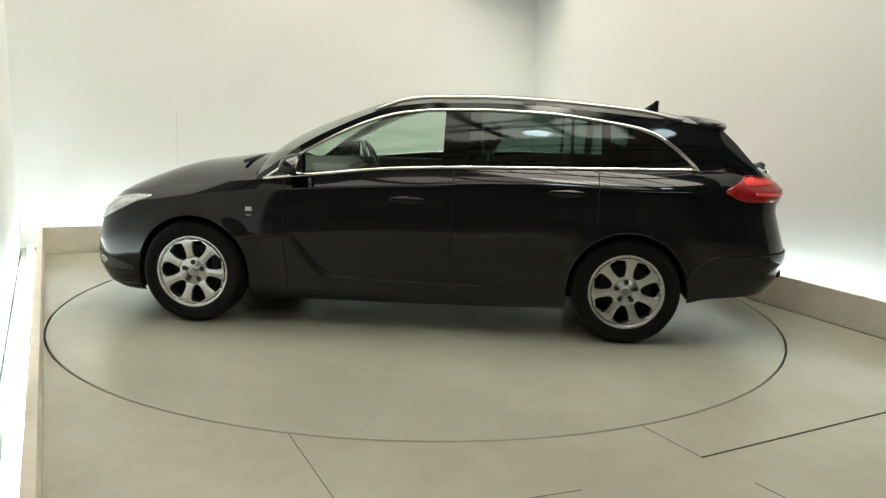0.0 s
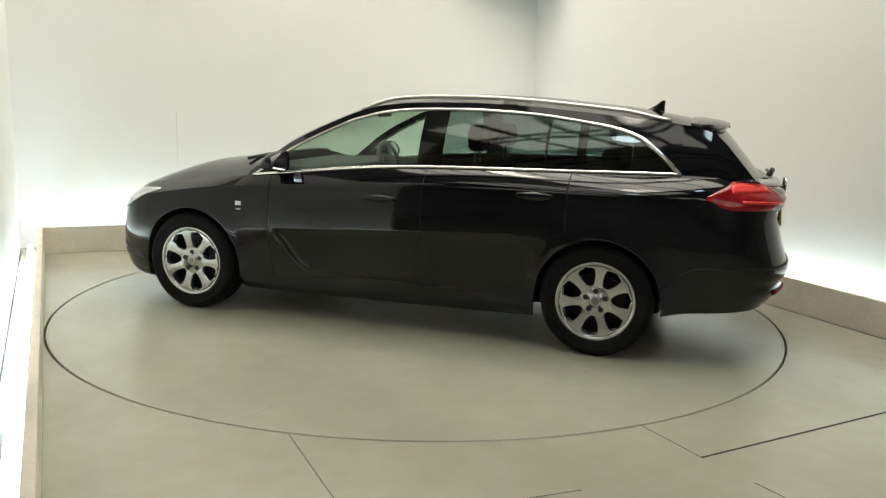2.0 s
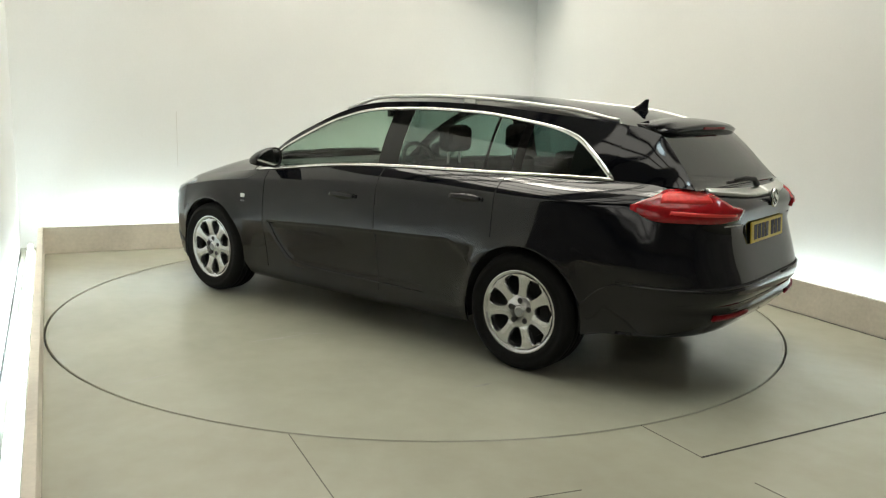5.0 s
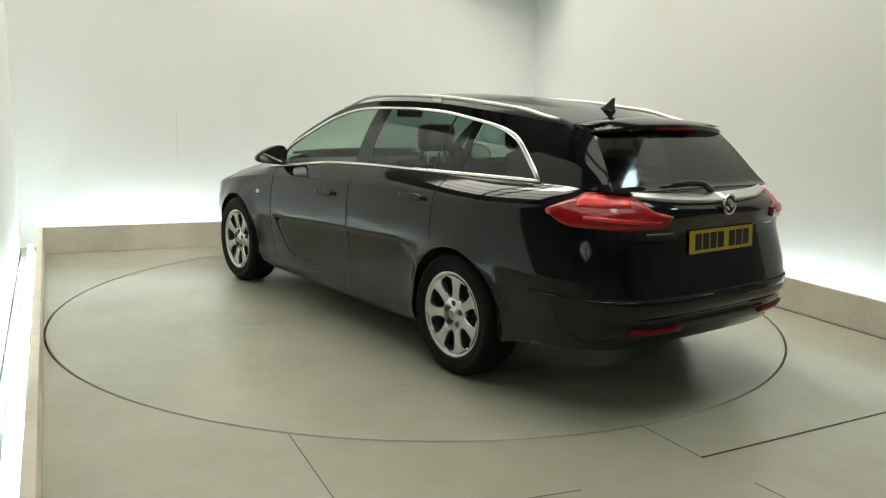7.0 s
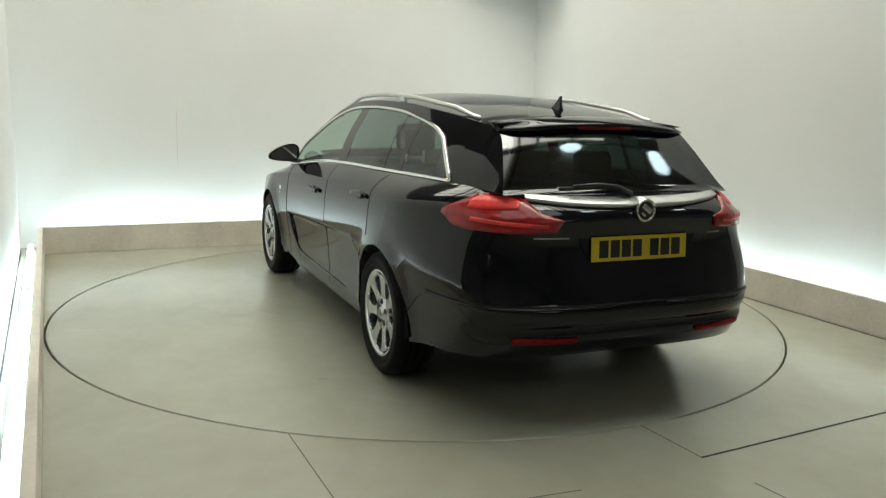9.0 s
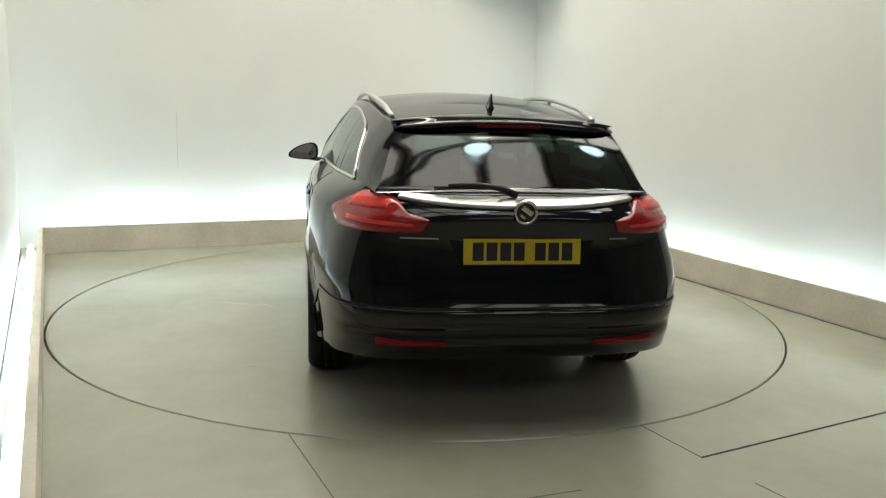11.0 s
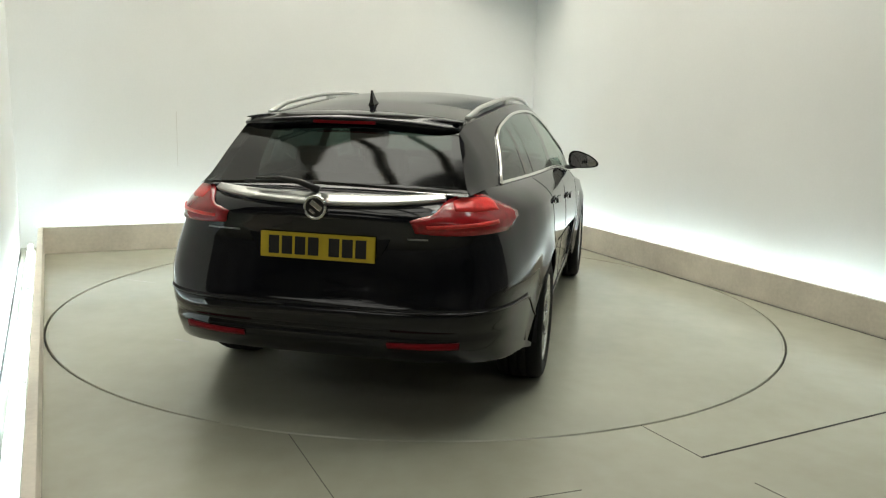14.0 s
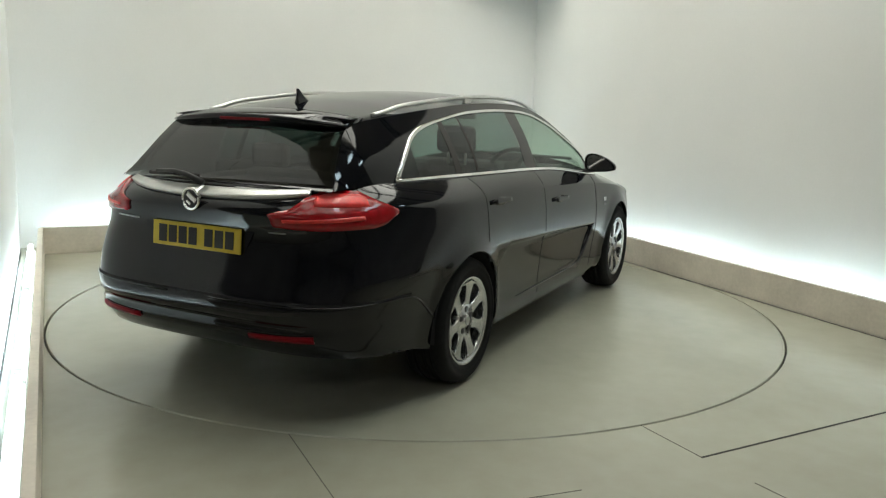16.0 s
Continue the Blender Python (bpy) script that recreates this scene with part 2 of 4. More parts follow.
def strip_light(a, b):
    """A fluorescent batten lying in the trough behind a kerb."""
    light = thing("strip_light", "cool white fluorescent batten lying behind the kerb", "strip light", "strip lights behind the kerbs")
    d = (b - a).normalized()
    ang = math.atan2(d.y, d.x)
    light.matrix_basis = Matrix.Translation((a.x, a.y, 0)) @ Matrix.Rotation(ang, 4, "Z")
    n = (b - a).length
    part("housing", box((n, 0.07, 0.05), (n / 2, 0, 0.025), 0.006), M_WALL, light)
    for e in (0.02, n - 0.02):
        part("holder", box((0.03, 0.04, 0.06), (e, 0, 0.075), 0.005), M_WALL, light)
    bm = bmesh.new()
    add_tube(bm, [(0.035, 0, 0.09), (n - 0.035, 0, 0.09)], 0.019, 10)
    part("tube", bm, M_TUBE, light, "glowing tube", smooth=True)


def build_lights():
    for i in range(3):
        u = A + N_BACK * 0.15 + D_BACK * (0.05 + i * 1.62)
        strip_light(u, u + D_BACK * 1.5)
    for i in range(3):
        u = C + N_E * 0.12 + D_SIDE_E * (0.1 + i * 1.62)
        strip_light(u, u + D_SIDE_E * 1.5)
    for i in range(3):
        u = A + N_W * 0.105 + D_SIDE_W * (0.05 + i * 1.86)
        strip_light(u, u + D_SIDE_W * 1.8)


# ---- the hall around the booth ----
HALL = (-10.0, 10.0, -15.0, 6.5)
HALL_H = 5.6


def build_hall():
    x0, x1, y0, y1 = HALL
    for name, a, b, n in (("hall_wall_south", (x1, y0), (x0, y0), (0, -1)), ("hall_wall_north", (x0, y1), (x1, y1), (0, 1)),
                          ("hall_wall_west", (x0, y0), (x0, y1), (-1, 0)), ("hall_wall_east", (x1, y1), (x1, y0), (1, 0))):
        tagged(part(name, slab(Vector((*a, 0)), Vector((*b, 0)), 0.2, 0, HALL_H + 0.4, Vector((*n, 0)), 0), M_HALL), "dim grey wall of the hall round the booth", "wall", kind="structure")
    # roof of dark sheets with translucent bays
    bm = bmesh.new()
    add_box(bm, (x1 - x0, y1 - y0, 0.1), ((x0 + x1) / 2, (y0 + y1) / 2, HALL_H + 0.35))
    tagged(part("ceiling", bm, M_ROOF), "pale cream roof sheets of the hall", "ceiling", kind="structure")
    # the last two, far to the south, are added fill for the hall
    for cx, cy, w, d in ((-1.9, 1.9, 2.7, 4.8), (1.35, 0.6, 3.5, 5.2), (-0.2, -3.2, 5.0, 2.6), (-5.0, -10.6, 5.0, 3.0), (4.6, -10.2, 5.0, 3.0)):
        sk = thing("skylight", "translucent warm white roof light sheet, the far pair added as fill", "skylight", "roof lights of the hall")
        sk.location = (cx, cy, HALL_H + 0.28)
        sk.rotation_euler = (0, 0, radians(23))
        k = 4
        for i in range(k):
            part("pane", box((w / k - 0.05 if cy > -2 else w / k * 0.8, d, 0.02), (w * ((i + 0.5) / k - 0.5), 0, 0), 0.004), M_SKY if cy > -2 else M_SKY_DIM if cy > -8 else M_SKY_FILL, sk)
            if i:
                part("glazing_bar", box((0.07, d, 0.10), (w * (i / k - 0.5), 0, -0.02), 0.006), M_STEEL, sk)
        for ex in (-w / 2, w / 2):
            part("edge", box((0.06, d + 0.12, 0.08), (ex, 0, 0), 0.006), M_STEEL, sk)
    x0, x1 = -7.5, 7.5
    for y in (-8.6, -5.4, -3.0, -0.4, 2.2):
        tr = thing("roof_truss", "dark steel roof truss across the hall", "roof truss", "trusses of the hall roof")
        tr.location = (0, y, HALL_H)
        tr.rotation_euler = (0, 0, radians(23))
        part("chord", box((x1 - x0, 0.09, 0.10), (0, 0, -0.55), 0.006), M_STEEL, tr)
        part("chord", box((x1 - x0, 0.09, 0.10), (0, 0, 0.18), 0.006), M_STEEL, tr)
        k = 10
        for i in range(k):
            xa = x0 + (x1 - x0) * i / k
            xb = x0 + (x1 - x0) * (i + 1) / k
            bm = bmesh.new()
            za, zb = (-0.5, 0.14) if i % 2 else (0.14, -0.5)
            add_tube(bm, [(xa, 0, za), (xb, 0, zb)], 0.035, 6)
            part("web", bm, M_STEEL, tr)
    for x in (0.78, 2.45, 4.15):
        y = -3.0 + x * math.tan(radians(23))
        fl = thing("flood_lamp", "round bright white flood lamp hung from a truss", "flood lamp", "flood lamps of the hall")
        fl.location = (x, y, 4.3)
        bm = bmesh.new()
        bmesh.ops.create_cone(bm, cap_ends=True, segments=24, radius1=0.24, radius2=0.12, depth=0.3, matrix=Matrix.Translation((0, 0, 0.17)))
        part("shade", bm, M_STEEL, fl, smooth=False)
        bm = bmesh.new()
        bmesh.ops.create_uvsphere(bm, u_segments=20, v_segments=10, radius=0.2, matrix=Matrix.Diagonal((1, 1, 0.4, 1)))
        part("lens", bm, M_SPOT, fl, "glowing lens", smooth=True)
        part("hanger", box((0.03, 0.03, 0.76), (0, 0, 0.68), 0.003), M_STEEL, fl)


SCUFFS = ((-0.185, -1.281, 66, 0.42, 0.012), (1.233, -1.284, 67, 0.12, 0.030), (-0.104, -1.093, 33, 0.25, 0.012), (-0.172, -1.291, 53, 0.30, 0.010), (-0.217, -2.240, 76, 0.30, 0.012))


def build_turntable():
    bm = bmesh.new()
    n = 160
    rows = []
    for r, z in ((R_TABLE - 0.004, -0.055), (R_TABLE, -0.003), (R_TABLE - 0.003, 0.0), (2.0, 0.0), (1.0, 0.0)):
        rows.append([(r * math.cos(2 * math.pi * k / n), r * math.sin(2 * math.pi * k / n), z) for k in range(n)])
    vs = from_grid(bm, rows, close=True)
    bm.faces.new(vs[-1])
    bmesh.ops.recalc_face_normals(bm, faces=bm.faces)
    table = thing("turntable", "round grey-green painted turntable flush with the floor", "turntable")
    part("plate", bm, M_TABLE, table)
    bm = bmesh.new()
    rows = []
    for r, z in ((R_TABLE - 0.004, -0.055), (R_TABLE + 0.0005, -0.0545), (R_TABLE + 0.0015, -0.005), (R_TABLE - 0.002, 0.001), (R_TABLE - 0.014, 0.0015), (R_TABLE - 0.016, -0.002)):
        rows.append([(r * math.cos(2 * math.pi * k / n), r * math.sin(2 * math.pi * k / n), z) for k in range(n)])
    from_grid(bm, rows, close=True)
    bmesh.ops.recalc_face_normals(bm, faces=bm.faces)
    part("edge_ring", bm, M_TABLE, table)
    # old tyre scuffs on the plate
    for x, y, ang, n, w in SCUFFS:
        bm = bmesh.new()
        rows = []
        for k in range(9):
            t = k / 8 - 0.5
            half = w * (0.25 + 0.75 * math.sin(math.pi * (k + 0.3) / 8.6)) / 2
            rows.append([(n * t, half + 0.05 * n * t * t, 0.0014), (n * t, -half + 0.05 * n * t * t, 0.0014)])
        from_grid(bm, rows)
        bmesh.ops.recalc_face_normals(bm, faces=bm.faces)
        bmesh.ops.transform(bm, matrix=pose(x, y, 0, 0, 0, ang), verts=bm.verts)
        part("scuff_mark", bm, M_SCUFF, table)
    return table


build_booth()
build_lights()
build_hall()
turntable = build_turntable()

# ---- the car: x forward, y to its left, z up, origin between the axles ----
CAR_SHIFT = (0.024, -0.117)                    # the car stands a little off the turntable's axis
AXLE_F, AXLE_R, WHEEL_Z, WHEEL_R = 1.358, -1.388, 0.330, 0.332
ARCH_R = 0.368

belt_z = curve((-2.45, 1.045), (-2.2, 1.055), (-1.8, 1.07), (-1.06, 1.06), (-0.5, 1.05), (0.0, 1.03), (0.651, 0.965), (0.88, 0.940), (1.091, 0.915), (1.34, 0.885), (1.77, 0.835), (2.0, 0.787), (2.153, 0.73), (2.249, 0.688))
belt_y = curve((-2.5, 0.60), (-2.2, 0.635), (-1.8, 0.70), (-1.2, 0.765), (-0.6, 0.80), (0.0, 0.815), (0.478, 0.835), (0.861, 0.85), (1.148, 0.80), (1.531, 0.74), (1.914, 0.68), (2.249, 0.60))
wide = curve((-2.5, 0.765), (-2.2, 0.825), (-1.8, 0.895), (-1.37, 0.925), (-0.8, 0.920), (0.0, 0.920), (0.766, 0.925), (1.311, 0.935), (1.723, 0.905), (2.01, 0.84), (2.297, 0.73))
shoulder_z = curve((-2.5, 0.94), (-1.8, 0.955), (-1.0, 0.955), (0.0, 0.93), (0.766, 0.885), (1.244, 0.84), (1.723, 0.765), (2.01, 0.705), (2.249, 0.635))
sill_z = curve((-2.5, 0.33), (-1.9, 0.30), (-1.75, 0.27), (-1.0, 0.195), (0.478, 0.165), (0.957, 0.165), (1.723, 0.165), (2.01, 0.167), (2.249, 0.20))
# the crease over the hollow in the doors
crease_z = curve((-2.5, 0.672), (-1.2, 0.676), (-0.85, 0.668), (-0.6, 0.657), (0.0, 0.634), (0.35, 0.614), (0.7, 0.598), (1.0, 0.594), (1.3, 0.597), (1.72, 0.557), (2.0, 0.52), (2.25, 0.472))
blade_top = curve((-1.10, -0.16), (-1.02, -0.095), (-0.94, -0.035), (-0.87, 0.0), (0.8, 0.0))
# how far the side stands in at each height of the middle section
inset = curve((0.10, 0.15), (0.165, 0.105), (0.20, 0.06), (0.26, 0.038), (0.36, 0.028), (0.48, 0.018), (0.60, 0.006), (0.66, 0.0), (0.72, 0.001), (0.80, 0.006), (0.86, 0.013), (0.90, 0.020), (0.93, 0.027))
nose_x = curve((0.17, 2.098), (0.24, 2.204), (0.32, 2.253), (0.45, 2.275), (0.58, 2.270), (0.70, 2.242), (0.80, 2.222), (0.93, 2.175), (1.06, 2.088))
tail_x = curve((0.17, -2.27), (0.33, -2.34), (0.38, -2.395), (0.43, -2.430), (0.455, -2.420), (0.475, -2.425), (0.50, -2.452), (0.535, -2.456), (0.555, -2.453), (0.575, -2.440), (0.62, -2.424), (0.66, -2.410), (0.70, -2.397), (0.76, -2.380), (0.82, -2.367), (0.90, -2.390), (0.96, -2.405), (1.0, -2.375), (1.06, -2.27))
blade_front = curve((0.29, 0.10), (0.32, 0.342), (0.355, 0.476), (0.43, 0.572), (0.55, 0.655), (0.66, 0.735))


def arch_height(x):
    """Height of the wheel opening over x, or 0."""
    for ax in (AXLE_F, AXLE_R):
        d = abs(x - ax)
        if d < ARCH_R:
            return WHEEL_Z + math.sqrt(ARCH_R * ARCH_R - d * d)
    return 0.0


LEVELS = [0.165, 0.18, 0.20, 0.23, 0.27, 0.32, 0.36, 0.39, 0.42, 0.44, 0.457, 0.475, 0.495, 0.52, 0.545, 0.555, 0.57, 0.59, 0.615, 0.64, 0.652, 0.664, 0.676, 0.69, 0.715, 0.745, 0.78, 0.815, 0.85, 0.88, 0.905, 0.922, 0.93, 0.938, 0.955, 0.98, 1.01, 1.035, 1.06]
SIDE_X0, SIDE_X1 = 1.715, -1.93
side_xs = list(np.linspace(SIDE_X0, SIDE_X1, 108))
for ax in (AXLE_F, AXLE_R):
    side_xs += [ax - ARCH_R - 0.0015, ax - ARCH_R + 0.0005, ax + ARCH_R - 0.0005, ax + ARCH_R + 0.0015]
    side_xs += [ax + sgn * ARCH_R * math.cos(radians(a)) for sgn in (-1, 1) for a in (4, 8, 13, 19, 26)]
side_xs += list(np.linspace(0.82, 0.22, 76)) + list(np.linspace(-0.84, -1.10, 26))
side_xs = sorted({round(v, 4) for v in side_xs}, reverse=True)
NOSE_N, TAIL_N = 14, 26


def level_height(zl, x):
    """Height at x of the level that lies at zl in the middle section."""
    zs, zb, zc = shoulder_z(x), belt_z(x), crease_z(x)
    if zl <= 0.664:
        return 0.165 + (zl - 0.165) * (zc - 0.165) / (0.664 - 0.165)
    if zl <= 0.93:
        return zc + (zl - 0.664) * (zs - zc) / (0.93 - 0.664)
    return zs + (zl - 0.93) / 0.13 * (zb - zs)


def level_of(z, x):
    """The level below the shoulder that lies at height z."""
    zs, zc = shoulder_z(x), crease_z(x)
    if z <= zc:
        return 0.165 + (z - 0.165) * (0.664 - 0.165) / (zc - 0.165)
    return 0.664 + (z - zc) * (0.93 - 0.664) / (zs - zc)


def side_width(zl, x, z):
    """Half width of the body at x and height z."""
    w = wide(x)
    if zl <= 0.93:
        y = w - inset(max(zl, 0.1 + 0.065 * min(1, z / 0.165)))
    else:
        t = (zl - 0.93) / 0.13
        ys, yb = w - inset(0.93), belt_y(x)
        k = 0.85 - 0.5 * smooth01(0.3, -0.7, x) * smooth01(-2.15, -1.9, x)
        y = ys + (yb - ys) * (k * t + (1 - k) * t * t)
    y -= 0.065 * smooth01(-1.55, -2.2, x) * smooth01(0.60, 0.98, min(z, 0.98)) * (1 if zl <= 0.93 else 1 - (zl - 0.93) / 0.13)
    for ax in (AXLE_F, AXLE_R):
        d = math.hypot(x - ax, z - WHEEL_Z)
        y += 0.016 * math.exp(-((d - ARCH_R) / 0.055) ** 2) * smooth01(0.15, 0.3, z)
    # the hollow blade in the doors, under a sharp crease
    if -1.10 < x < 0.80 and zl <= 0.664:
        top = 0.664 + blade_top(x)
        front = blade_front(zl)
        keep = smooth01(front + 0.014, front - 0.03, x) * smooth01(-1.10, -0.98, x)
        y -= 0.017 * keep * smooth01(top + 0.004, top - 0.024, zl) * smooth01(0.31, 0.345, zl) * (0.55 + 0.45 * smooth01(0.34, 0.62, zl))
    return y


def body_grid():
    """Points of the left half of the lower body: levels x columns from the nose's middle to the tail's middle."""
    grid = []
    for zl in LEVELS:
        row = []
        xn, xt = nose_x(zl), tail_x(zl)
        for i in range(NOSE_N):
            a = radians(90 * i / NOSE_N)
            u, v = math.cos(a) ** (2 / 2.8), math.sin(a) ** (2 / 2.8)
            x = SIDE_X0 + (xn - SIDE_X0) * u
            row.append([x, v, 0])
        for x in side_xs:
            row.append([x, 1.0, 0])
        for i in range(1, TAIL_N + 1):
            a = radians(90 * (i / TAIL_N) ** 1.3)
            n = 4.0 if zl < 0.95 else 3.3
            u, v = math.sin(a) ** (2 / n), math.cos(a) ** (2 / n)
            x = SIDE_X1 + (xt - SIDE_X1) * u
            row.append([x, v if i < TAIL_N else 0.0, 0])
        for p in row:
            x = p[0]
            z = max(level_height(zl, x), sill_z(x))
            if p[1] > 0.999:
                z = max(z, arch_height(x))
            zz = level_of(z, x) if z <= shoulder_z(x) else zl
            p[1] *= side_width(max(zl, min(zz, 0.93)) if zl <= 0.93 else zl, x, z)
            p[2] = z
        grid.append(row)
    return np.array(grid)


GRID = body_grid()
N_COL = GRID.shape[1]


def col_of_x(x):
    c = NOSE_N + np.interp(-x, [-v for v in side_xs], range(len(side_xs)))
    return float(c)


def surf(c, z):
    """The body's surface at column c (a fraction is fine) and height z."""
    c = min(max(c, 0), N_COL - 1.001)
    i, t = int(c), c - int(c)
    line = GRID[:, i] * (1 - t) + GRID[:, i + 1] * t
    zs = np.maximum.accumulate(line[:, 2] + np.arange(len(line)) * 1e-7)
    return Vector((float(np.interp(z, zs, line[:, 0])), float(np.interp(z, zs, line[:, 1])), z))


def surf_out(c, z, out):
    """The surface moved outwards."""
    p = surf(c, z)
    du = surf(min(c + 0.5, N_COL - 1.01), z) - surf(c - 0.5, z)
    dv = surf(c, z + 0.012) - surf(c, z - 0.012)
    n = du.cross(dv)
    if n.length < 1e-9:
        return p
    n.normalize()
    if n.dot(Vector((p.x * 0.2, max(p.y, 0.05), 0))) < 0 and p.x > -1.9 or (p.x <= -1.9 and n.dot(Vector((-1, p.y, 0))) < 0):
        n = -n
    return p + n * out


def col_of_tail_y(y, z):
    lo, hi = N_COL - 1 - TAIL_N, N_COL - 1.002
    for _ in range(40):
        mid = (lo + hi) / 2
        if surf(mid, z).y > y:
            lo = mid
        else:
            hi = mid
    return (lo + hi) / 2


def flip(p):
    return Vector((p[0], -p[1], p[2]))


def mesh_of_quads(quads, d=0.0004):
    bm = bmesh.new()
    for q in quads:
        try:
            bm.faces.new([bm.verts.new(p) for p in q])
        except ValueError:
            pass
    return tidy(bm, d)


def patch(cols, top, low, n, out, thick, mirror=False):
    """A shaped piece that lies on the body: columns, upper and lower edge, rows, and how proud it stands."""
    outer = [[surf_out(c, low(i) + (top(i) - low(i)) * j / n, out) for j in range(n + 1)] for i, c in enumerate(cols)]
    inner = [[surf_out(c, low(i) + (top(i) - low(i)) * j / n, out - thick) for j in range(n + 1)] for i, c in enumerate(cols)]
    rows = [[*o, *k[::-1]] for o, k in zip(outer, inner)]
    if mirror:
        rows = [[flip(p) for p in r] for r in rows]
    bm = bmesh.new()
    vs = from_grid(bm, rows, close=True)
    bm.faces.new(vs[0])
    bm.faces.new(vs[-1][::-1])
    return tidy(bm)


def ribbon(points, normal_out, width, thick, bm=None):
    """A flat strip along points, lifted along the given outward vectors."""
    bm = bm or bmesh.new()
    rows = []
    for i, p in enumerate(points):
        p = Vector(p)
        d = (Vector(points[min(i + 1, len(points) - 1)]) - Vector(points[max(i - 1, 0)])).normalized()
        n = Vector(normal_out(i))
        n = (n - d * n.dot(d)).normalized()
        s = d.cross(n).normalized()
        w = width(i) if callable(width) else width
        rows.append([p - s * w / 2, p - s * w * 0.35 + n * thick, p + s * w * 0.35 + n * thick, p + s * w / 2, p - n * 0.004])
    vs = from_grid(bm, rows, close=True)
    bm.faces.new(vs[0])
    bm.faces.new(vs[-1][::-1])
    bmesh.ops.recalc_face_normals(bm, faces=bm.faces)
    return bm


# greenhouse: the edge of screen, roof and rear glass, and the window line
edge_z = curve((0.957, 0.955), (0.861, 1.025), (0.67, 1.165), (0.421, 1.295), (0.23, 1.375), (0.048, 1.42), (-0.17, 1.44), (-0.5, 1.447), (-0.86, 1.437), (-1.2, 1.412), (-1.5, 1.385), (-1.75, 1.36), (-1.95, 1.325), (-2.02, 1.27), (-2.12, 1.16), (-2.215, 1.050))
edge_y = curve((0.957, 0.815), (0.67, 0.745), (0.421, 0.68), (0.048, 0.61), (-0.5, 0.595), (-1.2, 0.575), (-1.7, 0.55), (-1.95, 0.525), (-2.12, 0.58), (-2.215, 0.625))
window_top = curve((0.89, 0.948), (0.804, 1.01), (0.651, 1.12), (0.421, 1.245), (0.23, 1.325), (0.048, 1.372), (-0.17, 1.395), (-0.5, 1.403), (-0.86, 1.392), (-1.2, 1.355), (-1.42, 1.318), (-1.55, 1.275), (-1.66, 1.20), (-1.74, 1.13), (-1.795, 1.075))
WIN_F, WIN_R = 0.89, -1.795


def house_point(x, z):
    """The side of the greenhouse at x, z."""
    zb, ze = belt_z(x), edge_z(x)
    t = min(max((z - zb) / max(ze - zb, 0.01), 0), 1)
    y = belt_y(x) + (edge_y(x) - belt_y(x)) * t + 0.022 * math.sin(math.pi * t) * smooth01(0.05, 0.25, ze - zb)
    return Vector((x, y, z))


PANES = (("front_window", 0.69, -0.225, "M_GLASS"), ("rear_window", -0.385, -1.015, "M_GLASS_DARK"), ("fixed_window", -1.035, -1.205, "M_GLASS_DARK"), ("quarter_window", -1.26, -1.785, "M_GLASS_DARK"))


